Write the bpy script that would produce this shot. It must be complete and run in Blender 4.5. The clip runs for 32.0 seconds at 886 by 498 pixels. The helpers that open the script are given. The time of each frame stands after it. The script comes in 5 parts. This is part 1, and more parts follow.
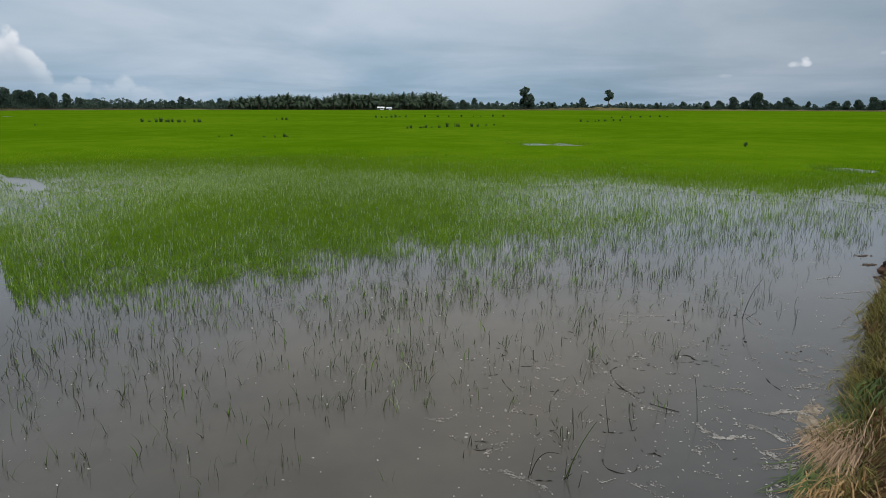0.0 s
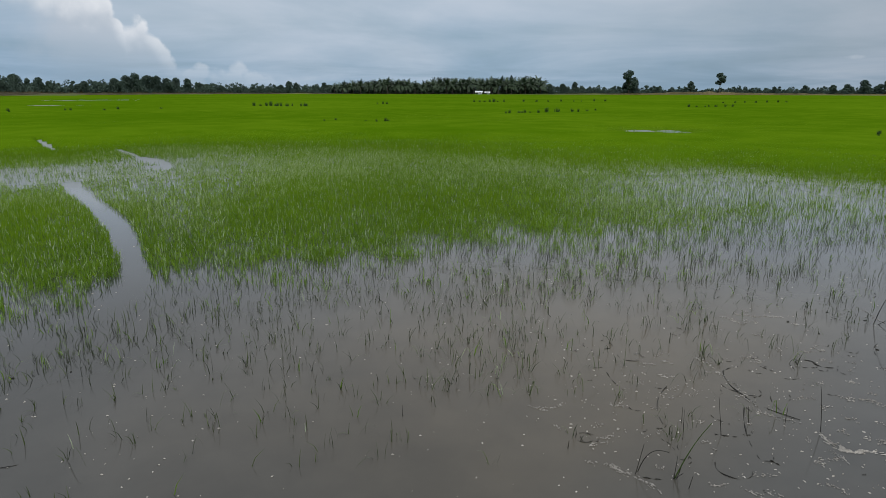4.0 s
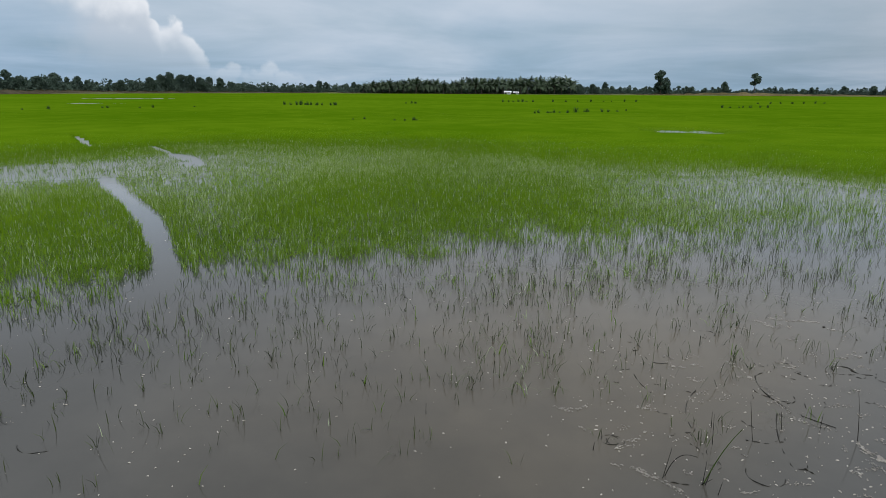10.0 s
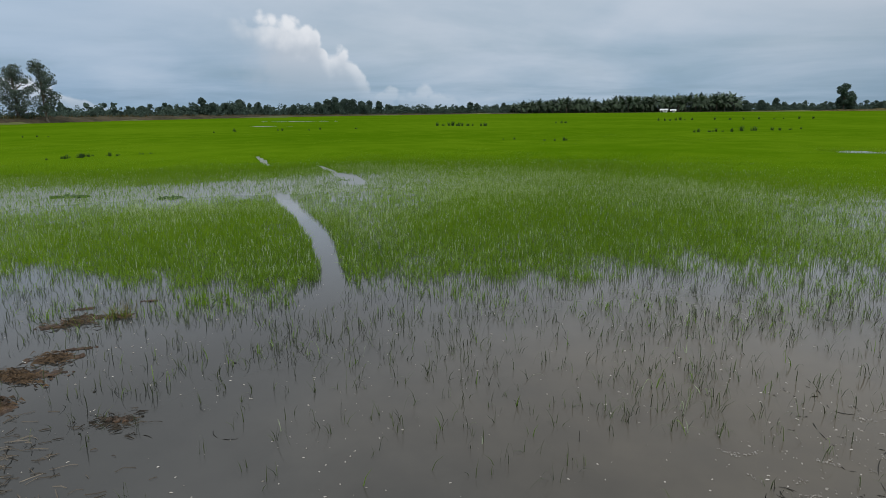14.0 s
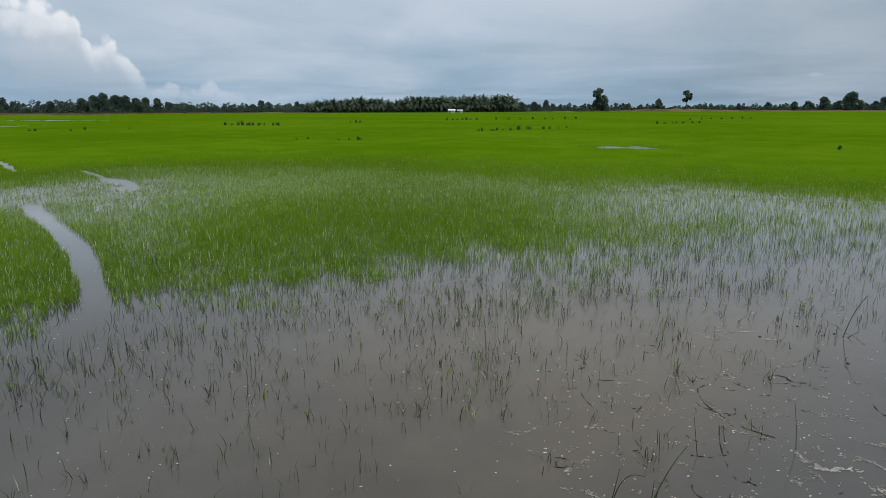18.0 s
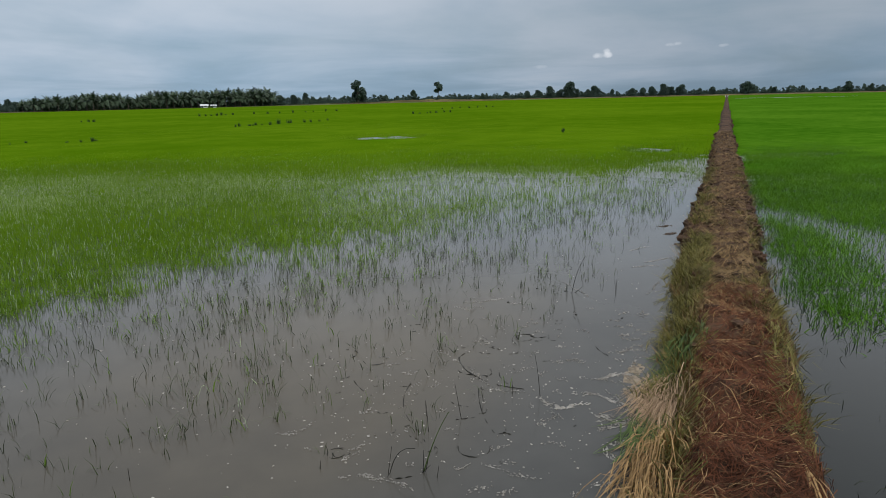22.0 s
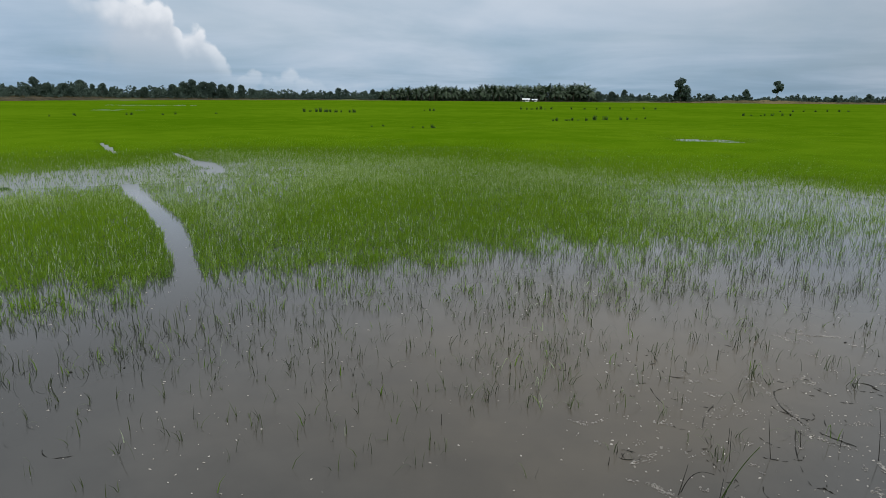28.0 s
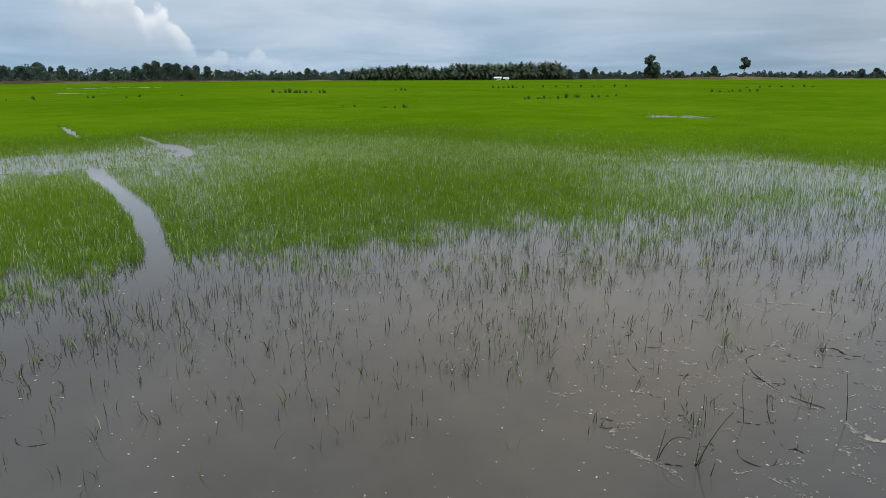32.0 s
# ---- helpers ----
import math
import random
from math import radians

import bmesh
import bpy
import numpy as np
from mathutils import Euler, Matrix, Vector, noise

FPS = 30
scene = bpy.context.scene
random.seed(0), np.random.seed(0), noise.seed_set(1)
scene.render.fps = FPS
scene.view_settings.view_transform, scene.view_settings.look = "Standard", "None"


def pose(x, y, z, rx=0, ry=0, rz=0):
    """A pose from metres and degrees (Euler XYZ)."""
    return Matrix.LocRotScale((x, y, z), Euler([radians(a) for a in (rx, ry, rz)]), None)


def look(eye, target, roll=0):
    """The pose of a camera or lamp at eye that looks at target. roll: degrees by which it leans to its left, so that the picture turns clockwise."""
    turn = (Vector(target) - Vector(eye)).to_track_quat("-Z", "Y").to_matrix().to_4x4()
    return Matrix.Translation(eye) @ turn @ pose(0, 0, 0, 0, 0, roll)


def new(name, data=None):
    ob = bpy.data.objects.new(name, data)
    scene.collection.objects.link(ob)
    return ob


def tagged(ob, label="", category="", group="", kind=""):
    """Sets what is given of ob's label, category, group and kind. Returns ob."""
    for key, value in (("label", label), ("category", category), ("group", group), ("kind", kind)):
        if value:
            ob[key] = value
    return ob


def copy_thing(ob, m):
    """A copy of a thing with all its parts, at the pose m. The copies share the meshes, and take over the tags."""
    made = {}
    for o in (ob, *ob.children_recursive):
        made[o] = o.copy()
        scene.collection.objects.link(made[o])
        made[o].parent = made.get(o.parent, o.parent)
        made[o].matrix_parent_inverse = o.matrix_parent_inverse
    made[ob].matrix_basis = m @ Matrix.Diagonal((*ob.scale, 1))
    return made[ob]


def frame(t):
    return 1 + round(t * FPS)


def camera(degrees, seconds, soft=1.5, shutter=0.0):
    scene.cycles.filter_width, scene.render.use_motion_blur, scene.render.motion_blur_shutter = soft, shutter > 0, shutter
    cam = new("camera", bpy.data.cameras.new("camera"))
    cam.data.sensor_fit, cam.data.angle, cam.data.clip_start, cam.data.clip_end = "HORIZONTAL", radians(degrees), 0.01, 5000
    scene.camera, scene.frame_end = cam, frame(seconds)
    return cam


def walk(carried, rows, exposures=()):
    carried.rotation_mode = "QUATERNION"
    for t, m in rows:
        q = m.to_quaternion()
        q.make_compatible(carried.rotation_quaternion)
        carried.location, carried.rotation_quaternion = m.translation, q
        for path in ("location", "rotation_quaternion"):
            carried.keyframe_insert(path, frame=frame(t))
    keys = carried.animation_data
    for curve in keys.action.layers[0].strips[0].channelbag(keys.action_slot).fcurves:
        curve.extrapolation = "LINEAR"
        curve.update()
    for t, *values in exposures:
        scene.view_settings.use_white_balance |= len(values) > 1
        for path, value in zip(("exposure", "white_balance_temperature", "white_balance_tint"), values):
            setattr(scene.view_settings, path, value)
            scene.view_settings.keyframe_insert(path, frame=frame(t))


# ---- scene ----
cam = camera(71.8, 32.0, soft=0.7)
PATH = [
    (0, (0.155, 0.024, 1.594), (0.062, 1.971, 1.143), 0.2),
    (0.5, (0.186, 0.041, 1.586), (0.283, 1.985, 1.124), -0.1),
    (1, (0.194, 0.053, 1.587), (0.365, 1.99, 1.12), -0.3),
    (1.5, (0.178, 0.061, 1.594), (0.359, 1.995, 1.116), -0.9),
    (2, (0.172, 0.069, 1.599), (0.351, 2.0, 1.112), -1.3),
    (2.5, (0.153, 0.06, 1.59), (0.274, 1.993, 1.092), -1.2),
    (3, (0.128, 0.048, 1.584), (0.067, 1.982, 1.076), -1.0),
    (3.5, (0.094, 0.018, 1.6), (-0.209, 1.93, 1.097), -0.3),
    (4, (0.067, -0.012, 1.612), (-0.323, 1.885, 1.113), 0.2),
    (4.5, (0.069, -0.018, 1.614), (-0.392, 1.875, 1.162), 0.3),
    (5.5, (0.06, 0.0, 1.61), (-0.575, 1.843, 1.161), 0.0),
    (6.5, (0.05, 0.018, 1.605), (-0.611, 1.852, 1.158), -0.3),
    (7, (0.088, 0.038, 1.599), (-0.422, 1.919, 1.148), 0.3),
    (7.5, (0.094, 0.03, 1.597), (-0.364, 1.922, 1.138), 0.4),
    (8, (0.089, 0.026, 1.596), (-0.362, 1.917, 1.127), 0.1),
    (8.5, (0.09, 0.025, 1.593), (-0.36, 1.915, 1.118), -0.3),
    (9, (0.082, 0.016, 1.597), (-0.374, 1.902, 1.112), -0.5),
    (9.5, (0.07, 0.008, 1.599), (-0.396, 1.889, 1.106), -0.2),
    (10, (0.066, 0.006, 1.591), (-0.408, 1.884, 1.091), 0.4),
    (10.5, (0.095, 0.02, 1.59), (-0.365, 1.9, 1.085), 0.9),
    (11, (0.16, 0.029, 1.611), (-0.127, 1.945, 1.116), 0.9),
    (11.5, (0.178, 0.004, 1.63), (-0.041, 1.932, 1.144), 0.7),
    (12, (0.167, 0.012, 1.625), (0.076, 1.965, 1.205), -0.0),
    (12.5, (0.143, 0.015, 1.622), (0.082, 1.97, 1.206), -0.2),
    (13, (0.08, -0.015, 1.624), (-0.172, 1.924, 1.201), -0.6),
    (13.5, (0.033, -0.064, 1.64), (-0.57, 1.794, 1.211), -0.8),
    (14, (0.008, -0.072, 1.628), (-0.905, 1.652, 1.189), -0.5),
    (14.5, (-0.007, -0.103, 1.635), (-1.035, 1.554, 1.19), 0.3),
    (15.5, (-0.019, -0.046, 1.622), (-1.105, 1.575, 1.182), 1.3),
    (16.5, (-0.032, 0.01, 1.608), (-1.01, 1.7, 1.173), 2.4),
    (17, (0.021, 0.024, 1.613), (-0.768, 1.811, 1.182), 1.8),
    (17.5, (0.066, 0.046, 1.61), (-0.463, 1.925, 1.175), 0.8),
    (18, (0.085, 0.073, 1.613), (-0.228, 1.997, 1.169), -0.1),
    (18.5, (0.102, 0.084, 1.617), (-0.013, 2.029, 1.166), -0.6),
    (19, (0.137, 0.083, 1.625), (0.232, 2.028, 1.167), -1.2),
    (19.5, (0.165, 0.062, 1.634), (0.354, 1.999, 1.174), -2.2),
    (20, (0.166, 0.051, 1.631), (0.379, 1.986, 1.174), -2.5),
    (20.5, (0.174, 0.059, 1.625), (0.401, 1.992, 1.165), -2.4),
    (21, (0.191, 0.061, 1.623), (0.485, 1.984, 1.159), -1.9),
    (21.5, (0.211, 0.062, 1.621), (0.591, 1.969, 1.152), -1.5),
    (22, (0.183, 0.058, 1.616), (0.589, 1.958, 1.141), -1.3),
    (22.5, (0.127, 0.036, 1.627), (0.395, 1.96, 1.151), -1.8),
    (23, (0.09, 0.043, 1.62), (0.002, 1.985, 1.151), -3.0),
    (23.5, (0.049, -0.017, 1.623), (-0.471, 1.86, 1.166), -3.7),
    (24, (0.013, -0.057, 1.63), (-0.955, 1.636, 1.189), -4.0),
    (24.5, (-0.013, -0.084, 1.63), (-1.133, 1.513, 1.188), -3.2),
    (25.5, (0.003, -0.072, 1.629), (-1.181, 1.476, 1.178), -2.3),
    (26.5, (0.019, -0.06, 1.629), (-1.049, 1.567, 1.169), -1.4),
    (27, (0.041, -0.036, 1.63), (-0.853, 1.691, 1.162), -0.9),
    (27.5, (0.055, -0.034, 1.631), (-0.667, 1.769, 1.155), -0.2),
    (28, (0.071, -0.011, 1.626), (-0.458, 1.857, 1.147), 0.5),
    (28.5, (0.105, 0.019, 1.614), (-0.226, 1.932, 1.133), 0.3),
    (29, (0.132, 0.015, 1.613), (-0.089, 1.943, 1.128), -1.1),
    (29.5, (0.137, 0.018, 1.609), (-0.049, 1.947, 1.116), -2.3),
    (30, (0.119, 0.01, 1.606), (-0.059, 1.937, 1.1), -2.1),
    (30.5, (0.108, 0.002, 1.61), (-0.078, 1.926, 1.098), -1.1),
    (31, (0.103, 0.012, 1.606), (-0.091, 1.933, 1.084), 0.0),
    (31.5, (0.098, -0.003, 1.599), (-0.163, 1.907, 1.067), -0.0),
    (32, (0.055, -0.011, 1.601), (-0.39, 1.863, 1.061), -0.1),
]
EXPOSURES = [(0, 0.0), (2, 0.06), (3, 0.12), (4, -0.06), (7, -0.04), (9, 0.03), (10, 0.06), (11, 0.08), (12, -0.12), (14, -0.06), (17, 0.0), (18, 0.01), (19, 0.10), (20, -0.03), (21.5, -0.04), (23, 0.02), (24, -0.05), (24.5, -0.02), (27, 0.02), (29, 0.05), (30, 0.03), (32, 0.18)]
walk(cam, [(t, look(eye, target, roll)) for t, eye, target, roll in PATH], EXPOSURES)

# ---------------------------------------------------------------- world, sun
def mth(tree, op, a, b=None, c=None, clamp=False):
    n = tree.nodes.new("ShaderNodeMath")
    n.operation, n.use_clamp = op, clamp
    for k, v in enumerate((a, b, c)):
        if v is None:
            continue
        if isinstance(v, (int, float)):
            n.inputs[k].default_value = v
        else:
            tree.links.new(v, n.inputs[k])
    return n.outputs[0]


def smooth(tree, value, lo, hi, a=0.0, b=1.0):
    n = tree.nodes.new("ShaderNodeMapRange")
    n.interpolation_type = "SMOOTHSTEP"
    tree.links.new(value, n.inputs[0])
    for k, v in enumerate((lo, hi, a, b)):
        n.inputs[k + 1].default_value = v
    return n.outputs[0]


def mixc(tree, fac, a, b, mode="MIX"):
    n = tree.nodes.new("ShaderNodeMix")
    n.data_type, n.blend_type = "RGBA", mode
    for sock, v in ((n.inputs["Factor"], fac), (n.inputs[6], a), (n.inputs[7], b)):
        if isinstance(v, (int, float)):
            sock.default_value = v
        elif isinstance(v, tuple):
            sock.default_value = (*v, 1)
        else:
            tree.links.new(v, sock)
    return n.outputs[2]


def fbm(tree, vec, scale, detail=4.0, rough=0.55, distort=0.0):
    n = tree.nodes.new("ShaderNodeTexNoise")
    n.inputs["Scale"].default_value, n.inputs["Detail"].default_value = scale, detail
    n.inputs["Roughness"].default_value, n.inputs["Distortion"].default_value = rough, distort
    if vec is not None:
        tree.links.new(vec, n.inputs["Vector"])
    return n.outputs["Fac"]


def ramp(tree, fac, stops, mode="LINEAR"):
    n = tree.nodes.new("ShaderNodeValToRGB")
    n.color_ramp.interpolation = mode
    els = n.color_ramp.elements
    while len(els) < len(stops):
        els.new(0.5)
    for e, (p, c) in zip(els, stops):
        e.position = p
        e.color = (c, c, c, 1) if isinstance(c, (int, float)) else (*c, 1)
    tree.links.new(fac, n.inputs[0])
    return n.outputs[0]


SUN_EL, SUN_AZ = radians(58), radians(150)
world = bpy.data.worlds.new("overcast_sky")
scene.world = world
world.use_nodes = True
W = world.node_tree
W.nodes.clear()
coord = W.nodes.new("ShaderNodeTexCoord")
sep = W.nodes.new("ShaderNodeSeparateXYZ")
W.links.new(coord.outputs["Generated"], sep.inputs[0])
dx, dy, dz = sep.outputs
az = mth(W, "MULTIPLY", mth(W, "ARCTAN2", dx, dy), 57.2958)
el = mth(W, "MULTIPLY", mth(W, "ARCSINE", dz), 57.2958)
sky = W.nodes.new("ShaderNodeTexSky")
sky.sky_type, sky.sun_disc = "NISHITA", False
sky.sun_elevation, sky.sun_rotation = SUN_EL, SUN_AZ
sky.dust_density, sky.air_density = 2.0, 1.2
clear = mixc(W, 1.0, sky.outputs[0], (0.085, 0.085, 0.085), "MULTIPLY")
# a cloud deck, drawn out towards the horizon
flat = mth(W, "ADD", mth(W, "MAXIMUM", dz, 0.0), 0.09)
comb = W.nodes.new("ShaderNodeCombineXYZ")
W.links.new(mth(W, "DIVIDE", dx, flat), comb.inputs[0])
W.links.new(mth(W, "DIVIDE", dy, flat), comb.inputs[1])
deck = fbm(W, comb.outputs[0], 0.42, 6, 0.55, 0.4)
streak = W.nodes.new("ShaderNodeMapping")
W.links.new(coord.outputs["Generated"], streak.inputs["Vector"])
streak.inputs["Scale"].default_value = (2.5, 2.5, 6.0)
fine = fbm(W, streak.outputs[0], 1.3, 5, 0.5, 0.4)
light = mth(W, "ADD", mth(W, "MULTIPLY", deck, 0.55), mth(W, "MULTIPLY", fine, 0.45))
light = mth(W, "ADD", mth(W, "MULTIPLY", light, 1.0), 0.0)
light = mth(W, "ADD", light, smooth(W, el, 0.0, 9.0, -0.13, 0.12))
deck_colour = mixc(W, smooth(W, light, 0.26, 0.72), (0.275, 0.415, 0.560), (0.555, 0.632, 0.735))
shade = mth(W, "MULTIPLY", smooth(W, az, -10.0, 42.0, 0.96, 0.68), smooth(W, az, -62.0, -30.0, 0.90, 1.0))
shade = mth(W, "MAXIMUM", shade, smooth(W, el, 9.0, 19.0))
deck_colour = mixc(W, 1.0, deck_colour, mixc(W, shade, (0.0, 0.0, 0.0), (1.0, 1.0, 1.0)), "MULTIPLY")
deck_colour = mixc(W, smooth(W, az, -68.0, -28.0), mixc(W, 1.0, deck_colour, (0.90, 1.0, 1.09), "MULTIPLY"), deck_colour)
high = mixc(W, smooth(W, el, 7.0, 22.0), deck_colour, (0.80, 0.83, 0.87))
cover = mth(W, "ADD", smooth(W, deck, 0.30, 0.62, 0.82, 1.0), 0.0)
base = mixc(W, cover, clear, high)
# heaped cloud: its top line over the azimuth, made lumpy by noise
lump = fbm(W, coord.outputs["Generated"], 24.0, 5, 0.6, 0.3)
lump2 = fbm(W, coord.outputs["Generated"], 70.0, 4, 0.6, 0.2)


def billow(scale):
    """Rounded heads, as heaped cloud has them."""
    n = W.nodes.new("ShaderNodeTexVoronoi")
    n.feature = "SMOOTH_F1"
    n.inputs["Scale"].default_value, n.inputs["Smoothness"].default_value = scale, 0.25
    W.links.new(coord.outputs["Generated"], n.inputs["Vector"])
    return mth(W, "SUBTRACT", 0.42, n.outputs["Distance"])


heads = mth(W, "ADD", mth(W, "MULTIPLY", billow(34.0), 2.2), mth(W, "MULTIPLY", billow(80.0), 0.9))
lumps = mth(W, "ADD", mth(W, "MULTIPLY", mth(W, "SUBTRACT", lump, 0.5), 1.8), mth(W, "MULTIPLY", mth(W, "SUBTRACT", lump2, 0.5), 0.7))
lumps = mth(W, "ADD", lumps, heads)
t01 = mth(W, "DIVIDE", mth(W, "ADD", az, 49.2), 30.0, clamp=True)
top = ramp(W, t01, [(0.0, 0.85), (0.27, 0.80), (0.345, 0.76), (0.375, 0.56), (0.42, 0.60), (0.465, 0.40), (0.51, 0.22), (0.58, 0.20), (0.64, 0.25), (0.74, 0.16), (0.86, 0.08), (1.0, 0.02)])
gap = mth(W, "SUBTRACT", mth(W, "ADD", mth(W, "MULTIPLY", top, 10.0), lumps), el)
heap = mth(W, "MULTIPLY", smooth(W, gap, -0.15, 0.75), smooth(W, mth(W, "ADD", az, lumps), -47.0, -41.5))
heap = mth(W, "MULTIPLY", heap, smooth(W, az, -22.0, -29.0, 0.0, 1.0))
heap = mth(W, "MULTIPLY", heap, smooth(W, el, 0.2, 6.0, 0.10, 0.85))
heap_colour = mixc(W, smooth(W, mth(W, "SUBTRACT", gap, mth(W, "MULTIPLY", heads, 1.6)), 0.2, 3.6), (0.84, 0.86, 0.90), (0.48, 0.54, 0.62))
base = mixc(W, heap, base, heap_colour)
# a dimmer bank further to the left
t02 = mth(W, "DIVIDE", mth(W, "ADD", az, 80.0), 25.0, clamp=True)
top2 = ramp(W, t02, [(0.0, 0.75), (0.44, 0.62), (0.60, 0.56), (0.68, 0.36), (0.90, 0.18), (1.0, 0.02)])
gap2 = mth(W, "SUBTRACT", mth(W, "ADD", mth(W, "MULTIPLY", top2, 10.0), mth(W, "MULTIPLY", lumps, 0.6)), el)
bank_mask = mth(W, "MULTIPLY", smooth(W, gap2, -0.1, 0.7), smooth(W, el, 0.5, 5.0, 0.05, 0.62))
base = mixc(W, bank_mask, base, mixc(W, smooth(W, gap2, 0.2, 2.0), (0.66, 0.70, 0.76), (0.45, 0.52, 0.60)))
low_line = ramp(W, t02, [(0.0, 0.44), (0.44, 0.40), (0.50, 0.38), (0.64, 0.33), (0.756, 0.27), (0.90, 0.16), (0.94, 0.06), (1.0, 0.0)])
gap3 = mth(W, "SUBTRACT", mth(W, "ADD", mth(W, "MULTIPLY", low_line, 10.0), mth(W, "MULTIPLY", lumps, 0.5)), el)
low_mask = mth(W, "MULTIPLY", smooth(W, gap3, -0.05, 0.4), smooth(W, el, 0.2, 3.0, 0.25, 0.85))
base = mixc(W, low_mask, base, mixc(W, smooth(W, gap3, 0.1, 1.6), (0.72, 0.75, 0.80), (0.46, 0.54, 0.63)))
# two small bright puffs and a faint one
for paz, pel, ra, re, amount in ((26.5, 3.45, 0.85, 0.34, 0.80), (26.7, 3.72, 0.42, 0.34, 0.8), (32.1, 4.05, 0.75, 0.26, 0.55), (36.1, 3.8, 0.5, 0.16, 0.25), (21.0, 2.6, 0.8, 0.2, 0.18)):
    ex = mth(W, "DIVIDE", mth(W, "SUBTRACT", az, paz), ra)
    ey = mth(W, "DIVIDE", mth(W, "SUBTRACT", el, pel), re)
    r2 = mth(W, "ADD", mth(W, "MULTIPLY", ex, ex), mth(W, "MULTIPLY", ey, ey))
    m = smooth(W, mth(W, "SUBTRACT", r2, mth(W, "MULTIPLY", lumps, 0.9)), 1.3, 0.2, 0.0, 1.0)
    base = mixc(W, mth(W, "MULTIPLY", m, amount), base, (0.72, 0.76, 0.82))
bg = W.nodes.new("ShaderNodeBackground")
bg.inputs["Strength"].default_value = 1.0
W.links.new(base, bg.inputs["Color"])
wout = W.nodes.new("ShaderNodeOutputWorld")
W.links.new(bg.outputs[0], wout.inputs["Surface"])

sun_data = bpy.data.lights.new("sun", "SUN")
sun_data.energy, sun_data.angle, sun_data.color = 1.45, radians(20), (1.0, 0.96, 0.90)
sun = new("sun", sun_data)
sun.matrix_world = look((0, 0, 50), (-math.sin(SUN_AZ) * math.cos(SUN_EL) * 9, -math.cos(SUN_AZ) * math.cos(SUN_EL) * 9, 50 - 9 * math.sin(SUN_EL)))


# ---------------------------------------------------------------- materials
def material(name, dark, lit, rough=0.6, scale=3.0, scale2=40.0, bump=0.0, bump_scale=60.0, island=0.0, objects=0.0, spec=0.5, through_light=0.0, stretch=None, pale=None):
    """A surface whose colour wanders between two colours at two scales."""
    mat = bpy.data.materials.new(name)
    mat.use_nodes = True
    T = mat.node_tree
    bsdf = T.nodes["Principled BSDF"]
    co = T.nodes.new("ShaderNodeTexCoord").outputs["Object"]
    if stretch:
        mp = T.nodes.new("ShaderNodeMapping")
        T.links.new(co, mp.inputs["Vector"])
        mp.inputs["Scale"].default_value = stretch
        co = mp.outputs[0]
    f = mth(T, "ADD", mth(T, "MULTIPLY", fbm(T, co, scale, 4), 0.6), mth(T, "MULTIPLY", fbm(T, co, scale2, 3), 0.4))
    f = smooth(T, f, 0.34, 0.66)
    if island:
        g = T.nodes.new("ShaderNodeNewGeometry")
        f = mth(T, "ADD", mth(T, "MULTIPLY", f, 1 - island), mth(T, "MULTIPLY", g.outputs["Random Per Island"], island))
    if objects:
        o = T.nodes.new("ShaderNodeObjectInfo")
        f = mth(T, "ADD", mth(T, "MULTIPLY", f, 1 - objects), mth(T, "MULTIPLY", o.outputs["Random"], objects))
    col = mixc(T, f, dark, lit)
    # a share of the leaves gets a sheen painted in as a pale colour
    if pale:
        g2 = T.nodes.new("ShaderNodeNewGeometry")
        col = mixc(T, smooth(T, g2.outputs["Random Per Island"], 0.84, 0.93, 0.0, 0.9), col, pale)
    T.links.new(col, bsdf.inputs["Base Color"])
    bsdf.inputs["Roughness"].default_value = rough
    bsdf.inputs["Specular IOR Level"].default_value = spec
    if bump:
        b = T.nodes.new("ShaderNodeBump")
        b.inputs["Strength"].default_value = bump
        b.inputs["Distance"].default_value = 0.02
        T.links.new(fbm(T, co, bump_scale, 4), b.inputs["Height"])
        T.links.new(b.outputs[0], bsdf.inputs["Normal"])
    if through_light:
        tr = T.nodes.new("ShaderNodeBsdfTranslucent")
        T.links.new(col, tr.inputs["Color"])
        mx = T.nodes.new("ShaderNodeMixShader")
        mx.inputs[0].default_value = through_light
        T.links.new(bsdf.outputs[0], mx.inputs[1])
        T.links.new(tr.outputs[0], mx.inputs[2])
        T.links.new(mx.outputs[0], T.nodes["Material Output"].inputs["Surface"])
    return mat


# pale here is the sky's gloss on single leaves, painted in
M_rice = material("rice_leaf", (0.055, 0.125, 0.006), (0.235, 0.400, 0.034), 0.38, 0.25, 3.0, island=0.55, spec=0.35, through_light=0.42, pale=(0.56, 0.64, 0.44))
M_rice_old = material("rice_leaf_drowned", (0.012, 0.018, 0.009), (0.085, 0.115, 0.036), 0.45, 0.5, 5.0, island=0.65, spec=0.3)
M_rice_far = material("rice_canopy", (0.056, 0.128, 0.002), (0.092, 0.175, 0.005), 0.9, 0.045, 0.6, spec=0.0, through_light=0.0)
# rice leaf with the sky's sheen put into its colour
M_rice_sheen = material("rice_leaf_sheen", (0.170, 0.270, 0.060), (0.520, 0.620, 0.330), 0.4, 0.25, 3.0, island=0.7, spec=0.4, through_light=0.35)
M_rice_bright = material("rice_leaf_bright", (0.100, 0.200, 0.003), (0.195, 0.335, 0.012), 0.5, 0.10, 2.0, island=0.4, spec=0.12, through_light=0.30)
M_rice_deep = material("rice_leaf_deep", (0.046, 0.135, 0.004), (0.140, 0.320, 0.018), 0.6, 0.3, 3.0, island=0.4, spec=0.12, through_light=0.35)
M_deep_far = material("deep_rice_canopy", (0.034, 0.112, 0.004), (0.072, 0.175, 0.010), 0.95, 0.12, 2.2, spec=0.0)
